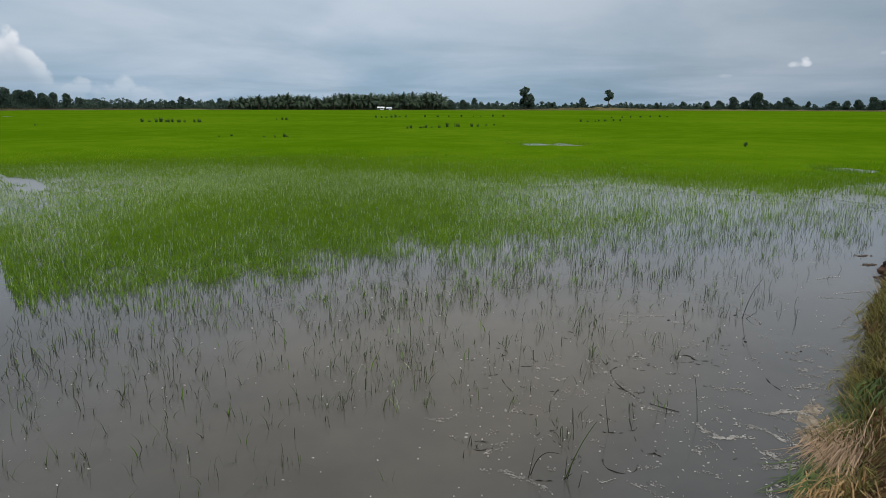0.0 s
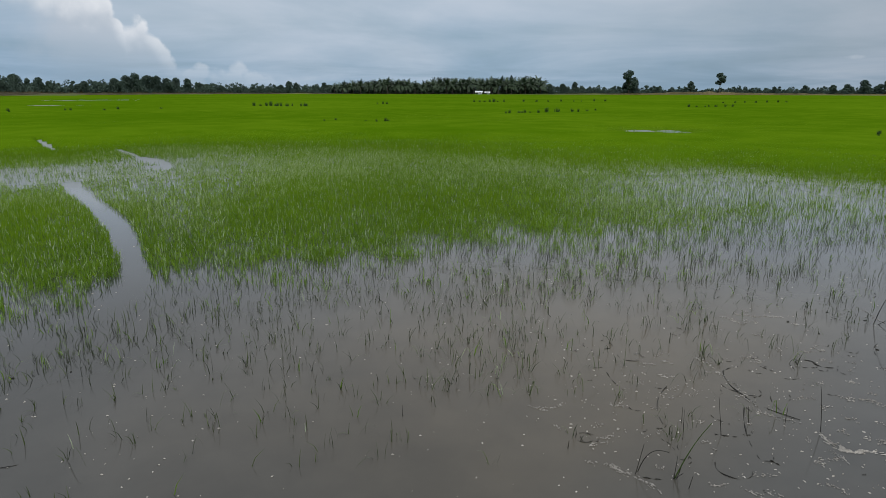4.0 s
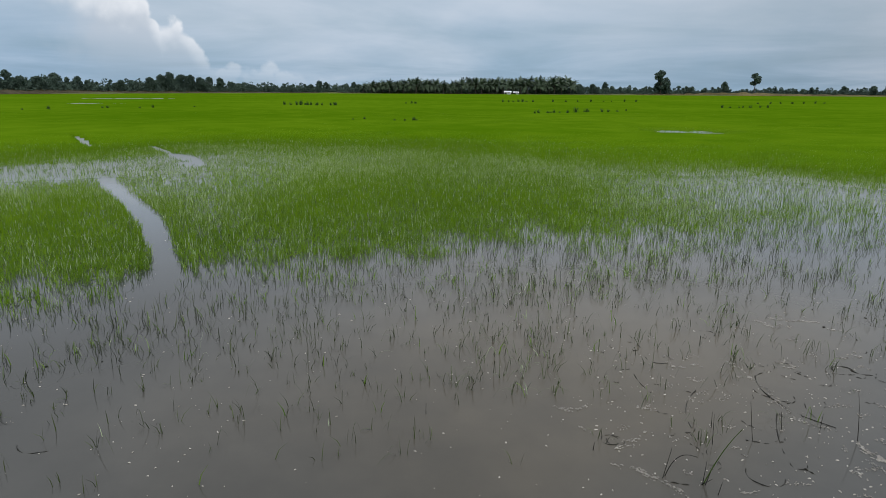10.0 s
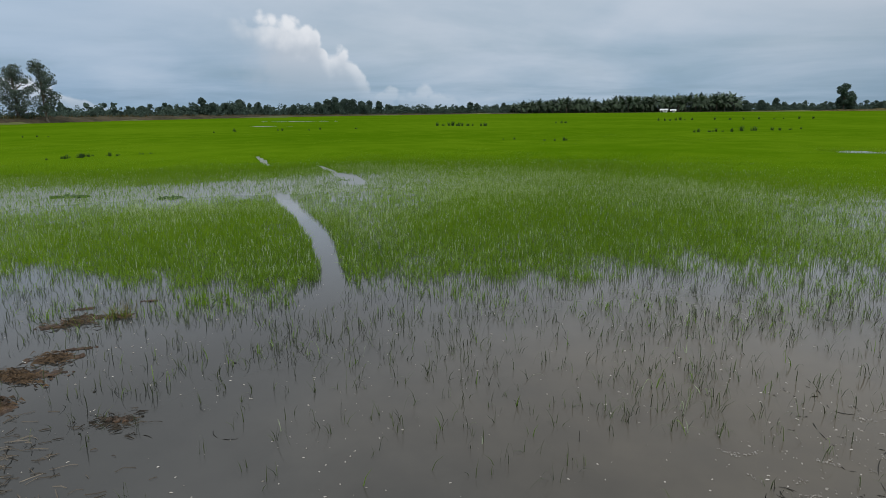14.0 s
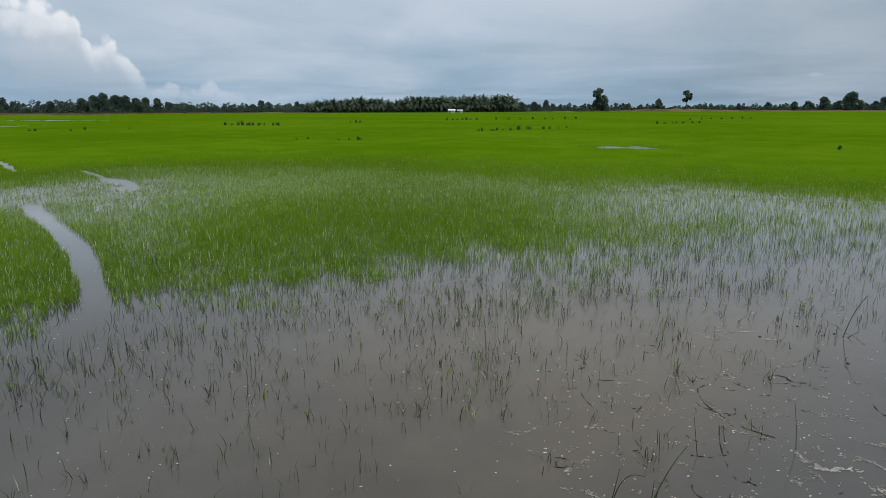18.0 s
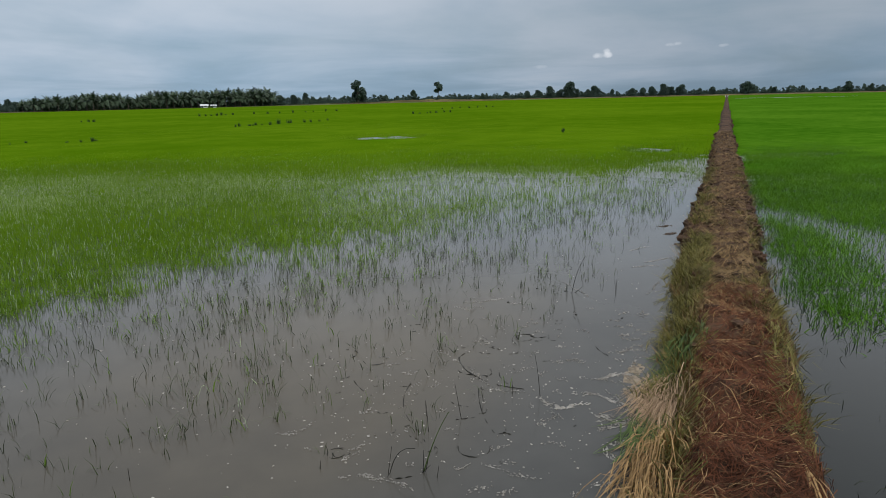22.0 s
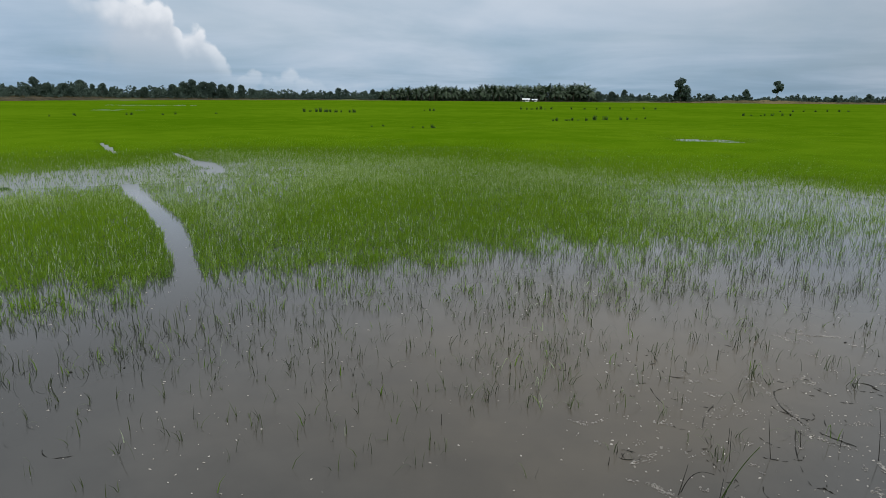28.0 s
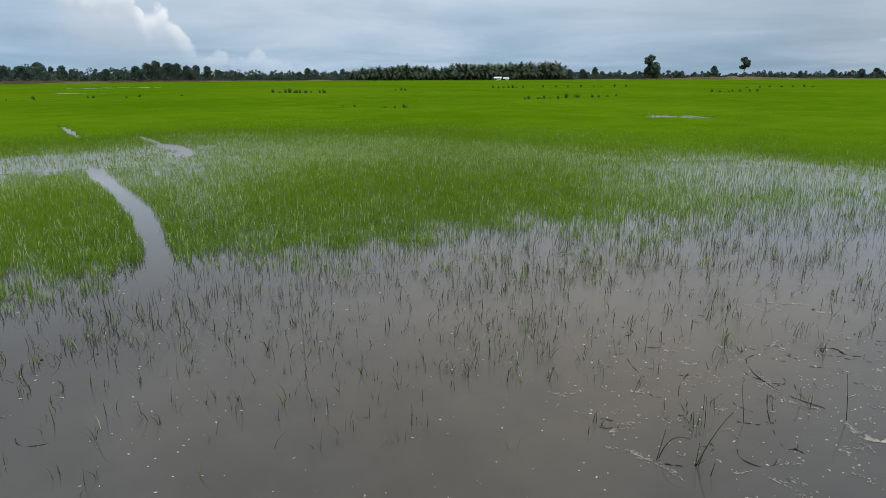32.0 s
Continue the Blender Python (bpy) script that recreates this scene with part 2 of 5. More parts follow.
M_weed = material("weed_leaf", (0.025, 0.060, 0.012), (0.055, 0.115, 0.022), 0.6, 1.0, 6.0, island=0.4, spec=0.2)
M_soil = material("bund_soil", (0.018, 0.011, 0.008), (0.120, 0.072, 0.046), 0.95, 2.2, 22.0, bump=0.9, bump_scale=38.0, spec=0.15)
M_straw_red = material("dead_grass_red", (0.012, 0.005, 0.004), (0.235, 0.090, 0.042), 0.8, 1.5, 9.0, island=0.6, spec=0.2)
M_straw_dull = material("dead_grass_dull", (0.045, 0.030, 0.015), (0.420, 0.285, 0.140), 0.85, 1.5, 9.0, island=0.6, spec=0.2)
M_straw = material("dry_straw", (0.130, 0.075, 0.030), (0.500, 0.325, 0.145), 0.7, 4.0, 20.0, island=0.5, spec=0.3)
M_grass = material("bund_grass", (0.024, 0.030, 0.008), (0.290, 0.255, 0.070), 0.6, 2.0, 12.0, island=0.5, spec=0.3, through_light=0.2)
M_grass_green = material("fresh_grass", (0.020, 0.040, 0.010), (0.130, 0.200, 0.050), 0.5, 2.0, 12.0, island=0.6, spec=0.3, through_light=0.25)
M_stalk = material("wet_stalk", (0.006, 0.006, 0.005), (0.026, 0.024, 0.016), 0.6, 6.0, 30.0, spec=0.25)
M_scum_tan = material("tan_scum", (0.110, 0.088, 0.062), (0.330, 0.270, 0.200), 0.8, 12.0, 60.0, bump=0.5, bump_scale=80.0)
M_scum = material("floating_scum", (0.230, 0.218, 0.200), (0.540, 0.515, 0.480), 0.8, 9.0, 40.0, bump=0.5, bump_scale=80.0)
M_husk = material("rice_husk", (0.260, 0.240, 0.205), (0.600, 0.575, 0.530), 0.7, 6.0, 30.0, island=0.6)
M_mud = material("mud_mat", (0.022, 0.014, 0.009), (0.095, 0.058, 0.034), 0.8, 5.0, 30.0, bump=0.9, bump_scale=45.0)
M_ground = material("field_ground", (0.055, 0.075, 0.022), (0.120, 0.130, 0.045), 0.95, 0.01, 0.2, spec=0.1)
M_bank = material("dry_bank", (0.034, 0.031, 0.018), (0.085, 0.070, 0.042), 0.95, 0.15, 1.4, bump=0.6, bump_scale=3.0, spec=0.1)
M_bank_tan = material("dry_grass_bank", (0.060, 0.052, 0.022), (0.150, 0.125, 0.060), 0.95, 0.08, 0.9, bump=0.6, bump_scale=3.0, spec=0.1)
M_bank_weed = material("bank_weed", (0.040, 0.042, 0.020), (0.150, 0.125, 0.062), 0.9, 0.05, 0.6, island=0.5, spec=0.1, through_light=0.2)
# far leaves: distance haze is put into the colour, paler and bluer
M_leaf_hazed = material("hazed_tree_leaf", (0.060, 0.095, 0.080), (0.108, 0.156, 0.122), 0.75, 0.15, 0.9, island=0.3, objects=0.25, spec=0.1, through_light=0.3)
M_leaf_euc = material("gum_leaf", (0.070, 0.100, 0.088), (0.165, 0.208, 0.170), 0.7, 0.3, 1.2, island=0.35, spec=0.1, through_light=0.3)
M_palm = material("palm_leaf", (0.022, 0.040, 0.026), (0.085, 0.128, 0.070), 0.6, 0.2, 1.5, island=0.4, objects=0.2, spec=0.25)
M_bark = material("bark", (0.060, 0.050, 0.040), (0.160, 0.140, 0.115), 0.9, 2.0, 12.0, bump=0.6, bump_scale=20.0)
M_white = material("white_sheet_wall", (0.62, 0.64, 0.66), (0.80, 0.81, 0.82), 0.6, 0.6, 4.0)
M_roof = material("pale_roof_sheet", (0.60, 0.63, 0.66), (0.82, 0.84, 0.86), 0.45, 0.8, 6.0)
M_dark = material("dark_opening", (0.015, 0.016, 0.018), (0.035, 0.035, 0.038), 0.5, 1.0, 6.0)


def water_material():
    mat = bpy.data.materials.new("paddy_water")
    mat.use_nodes = True
    T = mat.node_tree
    b = T.nodes["Principled BSDF"]
    co = T.nodes.new("ShaderNodeTexCoord").outputs["Object"]
    f = mth(T, "ADD", mth(T, "MULTIPLY", fbm(T, co, 0.35, 3), 0.65), mth(T, "MULTIPLY", fbm(T, co, 3.0, 4), 0.35))
    # stirred silt hangs in a cloud off the bund; the rest is clearer and darker
    sx = T.nodes.new("ShaderNodeSeparateXYZ")
    T.links.new(co, sx.inputs[0])
    qx, qy = mth(T, "SUBTRACT", sx.outputs[0], 0.6), mth(T, "SUBTRACT", sx.outputs[1], 3.8)
    far = mth(T, "SQRT", mth(T, "ADD", mth(T, "MULTIPLY", qx, qx), mth(T, "MULTIPLY", qy, qy)))
    silt = smooth(T, mth(T, "ADD", far, mth(T, "MULTIPLY", fbm(T, co, 0.6, 3), 2.0)), 4.9, 1.4, 0.0, 1.0)
    side = mth(T, "SUBTRACT", mth(T, "MULTIPLY", sx.outputs[0], 0.803), mth(T, "MULTIPLY", sx.outputs[1], 0.596))
    silt = mth(T, "MULTIPLY", silt, smooth(T, side, -0.5, -1.5, 0.0, 1.0))
    clear_reflect_c = mixc(T, smooth(T, f, 0.35, 0.65), (0.046, 0.048, 0.047), (0.070, 0.071, 0.068))
    clear_reflect_c = mixc(T, smooth(T, sx.outputs[0], -1.6, -3.6), clear_reflect_c, (0.020, 0.022, 0.021))
    # across the bund the rice's dark reflection is put into the base colour
    clear_reflect_c = mixc(T, smooth(T, mth(T, "SUBTRACT", mth(T, "MULTIPLY", sx.outputs[0], 0.803), mth(T, "MULTIPLY", sx.outputs[1], 0.596)), 0.2, 0.5), clear_reflect_c, (0.016, 0.019, 0.018))
    silt_c = mixc(T, smooth(T, f, 0.35, 0.65), (0.074, 0.066, 0.052), (0.098, 0.086, 0.066))
    # further out the sky's sheen is put into the base colour as pale grey-blue
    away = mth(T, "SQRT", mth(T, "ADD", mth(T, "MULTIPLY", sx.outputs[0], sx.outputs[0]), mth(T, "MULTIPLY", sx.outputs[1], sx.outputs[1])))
    sky_sheen = smooth(T, mth(T, "ADD", away, mth(T, "MULTIPLY", fbm(T, co, 0.4, 3), 3.0)), 5.0, 14.0, 0.0, 1.0)
    sky_sheen = mth(T, "MULTIPLY", sky_sheen, smooth(T, side, 0.2, 0.5, 1.0, 0.45))
    T.links.new(mixc(T, sky_sheen, mixc(T, silt, clear_reflect_c, silt_c), (0.160, 0.176, 0.188)), b.inputs["Base Color"])
    # calm in the lee of the bund, ruffled by the wind further out
    T.links.new(smooth(T, mth(T, "ADD", away, mth(T, "MULTIPLY", fbm(T, co, 0.5, 2), 3.0)), 9.0, 17.0, 0.06, 0.34), b.inputs["Roughness"])
    b.inputs["IOR"].default_value = 1.33
    bp = T.nodes.new("ShaderNodeBump")
    bp.inputs["Strength"].default_value, bp.inputs["Distance"].default_value = 0.05, 0.01
    T.links.new(fbm(T, co, 5.0, 3), bp.inputs["Height"])
    T.links.new(bp.outputs[0], b.inputs["Normal"])
    return mat


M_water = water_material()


# ---------------------------------------------------------------- mesh helpers
def mesh_np(name, verts, tris, mat, smooth_faces=False):
    me = bpy.data.meshes.new(name)
    verts, tris = np.asarray(verts, np.float32), np.asarray(tris, np.int32)
    k = tris.shape[1]
    me.vertices.add(len(verts))
    me.vertices.foreach_set("co", verts.ravel())
    me.loops.add(tris.size)
    me.loops.foreach_set("vertex_index", tris.ravel())
    me.polygons.add(len(tris))
    me.polygons.foreach_set("loop_start", np.arange(0, tris.size, k, dtype=np.int32))
    me.polygons.foreach_set("use_smooth", np.full(len(tris), smooth_faces))
    me.update(calc_edges=True)
    me.materials.append(mat)
    return me


def part_np(name, verts, tris, mat, parent=None, label="", smooth_faces=False):
    ob = new(name, mesh_np(name, verts, tris, mat, smooth_faces))
    if parent is not None:
        ob.parent = parent
    if label:
        ob["label"] = label
    return ob


def part(name, bm, mat, parent=None, label="", smooth_faces=False):
    me = bpy.data.meshes.new(name)
    bm.to_mesh(me)
    bm.free()
    me.materials.append(mat)
    for p in me.polygons:
        p.use_smooth = smooth_faces
    ob = new(name, me)
    if parent is not None:
        ob.parent = parent
    if label:
        ob["label"] = label
    return ob


def empty(name, place=(0, 0, 0), turn=0.0):
    ob = new(name)
    ob.matrix_basis = pose(*place, 0, 0, turn)
    ob.empty_display_size = 0.1
    return ob


rng = np.random.default_rng(7)


def blades(x, y, z, height, width, lean, head, bend=1.0, rng=rng):
    """Narrow bent leaves: verts and triangles, three triangles a leaf. head: the way it leans, radians."""
    n = len(x)
    face = rng.uniform(0, np.pi, n)
    wx, wy = np.cos(face) * width / 2, np.sin(face) * width / 2
    lx, ly = np.cos(head) * lean, np.sin(head) * lean
    v = np.empty((n, 5, 3), np.float32)
    v[:, 0] = np.stack([x - wx, y - wy, z], 1)
    v[:, 1] = np.stack([x + wx, y + wy, z], 1)
    mz = z + height * 0.55
    v[:, 2] = np.stack([x + lx * 0.32 * bend - wx * 0.85, y + ly * 0.32 * bend - wy * 0.85, mz], 1)
    v[:, 3] = np.stack([x + lx * 0.32 * bend + wx * 0.85, y + ly * 0.32 * bend + wy * 0.85, mz], 1)
    v[:, 4] = np.stack([x + lx, y + ly, z + height], 1)
    t = np.array([[0, 1, 3], [0, 3, 2], [2, 3, 4]])
    tris = (np.arange(n)[:, None, None] * 5 + t).reshape(-1, 3)
    return v.reshape(-1, 3), tris


def vnoise(x, y, scale, seed=0.0):
    """Smooth value noise, about 0 to 1, for arrays."""
    px, py = np.asarray(x) / scale + seed * 17.13, np.asarray(y) / scale + seed * 9.71
    ix, iy = np.floor(px), np.floor(py)
    fx, fy = px - ix, py - iy
    fx, fy = fx * fx * (3 - 2 * fx), fy * fy * (3 - 2 * fy)

    def h(a, b):
        s = np.sin(a * 127.1 + b * 311.7 + seed * 74.7) * 43758.5453
        return s - np.floor(s)

    return (h(ix, iy) * (1 - fx) + h(ix + 1, iy) * fx) * (1 - fy) + (h(ix, iy + 1) * (1 - fx) + h(ix + 1, iy + 1) * fx) * fy


# ---------------------------------------------------------------- plan
# The bund runs along BU from under the camera; offset s is across it, to the right.
BU, BN = np.array([0.596, 0.803]), np.array([0.803, -0.596])
EDGE_AZ = np.array([-110, -80, -67, -60, -50, -40, -30, -20, 0, 10, 20, 40, 55, 90])
EDGE_D = np.array([90, 95, 112, 140, 185, 240, 300, 335, 345, 390, 440, 455, 455, 420])


def edge_distance(a):
    return np.interp(a, EDGE_AZ, EDGE_D)


def polar(a, d):
    return math.sin(radians(a)) * d, math.cos(radians(a)) * d


# ---------------------------------------------------------------- ground, water
def ring_sheet(name, radii, height, mat, steps=120, lo=-180.0, hi=180.0):
    """A sheet of rings round the origin; height(x, y, r) gives z."""
    aa = np.radians(np.linspace(lo, hi, steps + 1))
    rr = np.asarray(radii)
    A, R = np.meshgrid(aa, rr)
    X, Y = np.sin(A) * R, np.cos(A) * R
    Z = height(X, Y, np.degrees(A), R)
    v = np.stack([X, Y, Z], -1).reshape(-1, 3)
    n = steps + 1
    i, j = np.meshgrid(np.arange(len(rr) - 1), np.arange(steps), indexing="ij")
    a = (i * n + j).ravel()
    q = np.stack([a, a + n, a + n + 1, a + 1], 1)
    ob = new(name, mesh_np(name, v, q, mat, True))
    return ob


ground = ring_sheet("ground", [0.02, 3, 10, 30, 60, 90, 110, 140, 180, 240, 300, 330, 360, 400, 450, 470, 520, 700, 1200, 2500, 4800],
                    lambda X, Y, A, R: np.where(R > edge_distance(A) + 4, 0.35 + 0.5 * vnoise(X, Y, 60), -0.25), M_ground, 180)
tagged(ground, "flat wet farmland reaching to the horizon", "ground", kind="structure")
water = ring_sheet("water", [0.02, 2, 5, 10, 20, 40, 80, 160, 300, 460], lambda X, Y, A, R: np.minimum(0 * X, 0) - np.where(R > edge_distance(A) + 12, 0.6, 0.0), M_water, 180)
tagged(water, "still murky grey-brown water flooding the paddy", "water", kind="structure")


# ---------------------------------------------------------------- rice
CH_Y = [3.6, 4.5, 5.2, 6.15, 7.3, 8.2, 9.3]
CH_X = [-3.2, -3.62, -4.22, -5.10, -6.35, -7.45, -8.65]
CH_W = [0.16, 0.17, 0.16, 0.2, 0.26, 0.24, 0.2]


def opening(x, y):
    """1 where water stays open: the channel and the pools beside it."""
    c = np.abs(x - np.interp(y, CH_Y, CH_X))
    w = np.interp(y, CH_Y, CH_W) * (0.85 + 0.4 * vnoise(x, y, 0.5, 3))
    o = ((c < w) & (y > 3.6) & (y < 9.4)).astype(float)
    for cx, cy, rx, ry, rot in ((-9.5, 12.7, 0.22, 1.2, 0.93), (-8.5, 11.6, 0.32, 0.5, 0.9), (-15.4, 15.8, 0.11, 2.6, 0.85), (-11.5, 14.3, 0.12, 1.6, 0.87)):
        ca, sa = math.cos(rot), math.sin(rot)
        u, v = (x - cx) * ca + (y - cy) * sa, -(x - cx) * sa + (y - cy) * ca
        o = np.maximum(o, ((u / rx) ** 2 + (v / ry) ** 2 < 0.7 + 0.6 * vnoise(x, y, 0.6, 5)).astype(float))
    return o


# the stand by azimuth: where it begins, thickens, is full, where the wet belt behind it begins, and where it closes for good
ST_AZ = [-72, -66, -60, -52, -46, -42, -35, -25, -15, -5, 5, 12.5, 19, 27, 31, 34]
ST_FIRST = [5.4, 4.9, 4.2, 3.6, 3.2, 3.3, 3.1, 3.0, 3.0, 3.0, 3.3, 3.8, 4.4, 5.0, 5.8, 6.8]
ST_MID = [7.3, 7.3, 6.9, 5.75, 5.55, 5.5, 5.6, 5.6, 5.85, 6.1, 6.3, 6.9, 7.9, 8.8, 10.5, 12.6]
ST_FULL = [8.5, 8.3, 7.9, 6.5, 6.2, 6.3, 6.5, 6.7, 6.95, 7.5, 8.1, 8.8, 10.0, 11.7, 13.6, 14.4]
ST_BELT = [9.7, 10.0, 10.6, 10.9, 11.3, 10.6, 8.5, 11.4, 12.0, 12.0, 8.9, 9.2, 10.4, 11.8, 13.7, 14.5]
ST_CLOSED = [21.0, 19.7, 18.6, 17.0, 17.6, 18.2, 19.6, 18.6, 17.2, 15.4, 14.9, 15.8, 14.6, 14.3, 16.0, 18.0]
ST_PEAK = [0.85, 0.88, 0.92, 0.96, 0.96, 0.92, 0.84, 0.97, 0.97, 0.95, 0.80, 0.70, 0.62, 0.48, 0.36, 0.40]
ST_WET = [0.64, 0.60, 0.58, 0.52, 0.52, 0.58, 0.64, 0.88, 0.93, 0.93, 0.68, 0.55, 0.50, 0.50, 0.45, 0.50]


def closed_edge(x, y):
    """Where the closed stand begins, as a distance from the middle."""
    return np.interp(np.degrees(np.arctan2(x, y)), ST_AZ, ST_CLOSED)


def cover(x, y):
    """How far leaves hide the water behind them, 0 to 1, in the first paddy."""
    a = np.degrees(np.arctan2(x, y))
    r = np.hypot(x, y) + 0.95 * (vnoise(x, y, 0.8, 1) - 0.5) + 0.9 * (vnoise(x, y, 0.28, 2) - 0.4)
    first, mid, full, belt, closed, peak, wet = [np.interp(a, ST_AZ, q) for q in (ST_FIRST, ST_MID, ST_FULL, ST_BELT, ST_CLOSED, ST_PEAK, ST_WET)]
    m1, m2 = belt + 0.3 * (closed - belt), closed - 0.35 * (closed - belt)

    def part_of(lo, hi):
        return np.clip((r - lo) / np.maximum(hi - lo, 0.05), 0, 1)

    c = 0.035 * part_of(first - 1.6, first) + 0.30 * part_of(first, mid) ** 1.5 + (peak - 0.335) * part_of(mid, full)
    c = c + (wet - peak) * part_of(belt, m1) + (0.985 - wet) * part_of(m2, closed)
    clots = 0.35 + 2.4 * vnoise(x, y, 0.33, 7) ** 2 * (0.4 + 1.1 * vnoise(x, y, 0.9, 10))
    loose = np.clip((0.45 - c) / 0.35, 0, 1)
    c = c * (1 - loose + loose * clots)
    # a thick clump against the bund
    c = np.maximum(c, 0.95 * np.clip(1.5 - np.hypot((x - 8.05) / 0.75, (y - 12.2) / 2.0) - 0.6 * vnoise(x, y, 0.5, 38), 0, 1))
    return np.clip(c * (0.90 + 0.2 * vnoise(x, y, 0.5, 4)), 0, 0.975)


def density(x, y):
    """Rice plants a square metre in the first paddy, as a share of the fullest stand."""
    s = x * BN[0] + y * BN[1]
    d = -np.log(1 - cover(x, y)) * 1.6 / np.maximum(np.hypot(x, y), 2) / 2.6e-4 / 2.25 / FULL
    d = np.clip(d, 0, 1) * (1 - opening(x, y))
    return np.where(s < np.interp(y, [0, 6, 8, 10, 11], [-1.2, -0.6, -0.42, -0.32, -0.12]), d, 0)


def scatter(n, xr, yr, fn, keep):
    x, y = rng.uniform(*xr, n), rng.uniform(*yr, n)
    k = keep(x, y)
    x, y = x[k], y[k]
    k = rng.uniform(0, 1, len(x)) < fn(x, y)
    return x[k], y[k]


def in_view(x, y, r0, r1):
    r, a = np.hypot(x, y), np.degrees(np.arctan2(x, y))
    return (r > r0) & (r < r1) & (a > -76) & (a < 42)


def stuff(name, v, t, mat, label, category="rice"):
    ob = new(name, mesh_np(name, v, t, mat))
    return tagged(ob, label, category, kind="stuff")


# near and middle stand: each plant has two or three leaves
FULL = 1250
x, y = scatter(int(FULL * 29 * 20), (-19, 10), (0, 20), density, lambda x, y: in_view(x, y, 2.4, 20.5))
n = len(x)
leaves = []
for k in range(3):
    m = rng.uniform(0, 1, n) < (1.0, 0.8, 0.45)[k]
    leaves.append((x[m] + rng.normal(0, 0.012, m.sum()), y[m] + rng.normal(0, 0.012, m.sum())))
bx, by = np.concatenate([p[0] for p in leaves]), np.concatenate([p[1] for p in leaves])
n = len(bx)
deep = np.clip((cover(bx, by) - 0.38) / 0.38, -1, 1)
h = rng.uniform(0.045, 0.11, n) * np.where(deep > 0, 1.0 + 0.2 * deep, 1.0)
lean = np.abs(rng.normal(0, 0.032, n)) + np.where(deep < 0, rng.uniform(0, 0.03, n), 0.0)
low = (deep < 0.5) & (rng.uniform(0, 1, n) < np.clip(0.38 - 0.9 * deep, 0, 0.94))
wide = rng.uniform(0.0036, 0.0066, n) * np.where(low, 0.70, 1.0)
drop = low & (bx > -0.8) & (rng.uniform(0, 1, n) < 0.55)
bright = ~low & (rng.uniform(0, 1, n) < np.clip((np.hypot(bx, by) - 5.0) / 6.0, 0, 0.65) * np.clip((deep - 0.3) * 2, 0, 1))
far_r = np.hypot(bx, by)
turn = np.degrees(np.arctan2(bx, by))
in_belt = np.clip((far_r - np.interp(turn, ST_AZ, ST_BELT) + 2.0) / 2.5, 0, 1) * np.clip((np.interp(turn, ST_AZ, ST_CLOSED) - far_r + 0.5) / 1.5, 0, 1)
# belt leaves picked for the painted sheen
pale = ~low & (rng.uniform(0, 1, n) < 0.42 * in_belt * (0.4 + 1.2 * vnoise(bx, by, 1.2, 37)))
bright &= ~pale
for tag, sel, mat, label in (("rice_seedlings", ~low & ~bright & ~pale, M_rice, "young green rice standing in shallow water"),
                             ("pale_rice_seedlings", pale, M_rice_sheen, "rice leaves in the wet belt with sky sheen put into their colour"),
                             ("bright_rice_seedlings", bright, M_rice_bright, "bright green rice standing close together"),
                             ("sparse_rice_seedlings", low & ~drop, M_rice_old, "thin dark half-drowned rice seedlings in the water")):
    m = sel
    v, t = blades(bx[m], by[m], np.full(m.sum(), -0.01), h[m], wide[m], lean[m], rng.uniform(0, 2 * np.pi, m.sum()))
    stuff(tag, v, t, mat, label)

def full_stand(x, y):
    return np.clip((cover(x, y) - 0.5) / 0.45, 0, 1) ** 1.5 * (1 - opening(x, y)) * (x * BN[0] + y * BN[1] < -0.3)


x, y = scatter(560000, (-17, 8), (0, 19), full_stand, lambda x, y: in_view(x, y, 3.5, 19))
n = len(x)
v, t = blades(x, y, np.full(n, 0.0), rng.uniform(0.015, 0.055, n), rng.uniform(0.006, 0.011, n), rng.uniform(0.02, 0.11, n), rng.uniform(0, 2 * np.pi, n))
stuff("rice_undergrowth", v, t, M_rice_bright, "low green rice leaves bent over the water")


def arched(x, y, height, out, width, head, n=5, rng=rng):
    """Leaves that arch over until the tip nears the water: strips of n segments."""
    m = len(x)
    v = np.empty((m, 2 * (n + 1), 3), np.float32)
    px, py = -np.sin(head), np.cos(head)
    for q in range(n + 1):
        f = q / n
        r = out * f
        z = height * np.sin(np.pi * (0.06 + 0.88 * f)) - 0.012 * (f < 0.01)
        w = width * (1 - 0.8 * f) / 2
        for sd, col in ((-1, 0), (1, 1)):
            v[:, 2 * q + col] = np.stack([x + np.cos(head) * r + sd * px * w, y + np.sin(head) * r + sd * py * w, z], 1)
    t = np.concatenate([[(2 * q, 2 * q + 1, 2 * q + 3), (2 * q, 2 * q + 3, 2 * q + 2)] for q in range(n)])
    return v.reshape(-1, 3), (np.arange(m)[:, None, None] * (2 * (n + 1)) + t).reshape(-1, 3)


edge = (deep < 0.15) & (rng.uniform(0, 1, len(bx)) < np.where(bx > -0.8, 0.90, 0.15))
for tag, sel, mat in (("arched_rice_leaves", edge & low, M_rice_old), ("green_arched_rice_leaves", edge & ~low, M_rice)):
    k = sel.sum()
    v, t = arched(bx[sel] + rng.normal(0, 0.02, k), by[sel] + rng.normal(0, 0.02, k), rng.uniform(0.02, 0.10, k), rng.uniform(0.02, 0.13, k), rng.uniform(0.0025, 0.0048, k), rng.uniform(0, 2 * np.pi, k))
    stuff(tag, v, t, mat, "thin rice leaves arching down to the water")

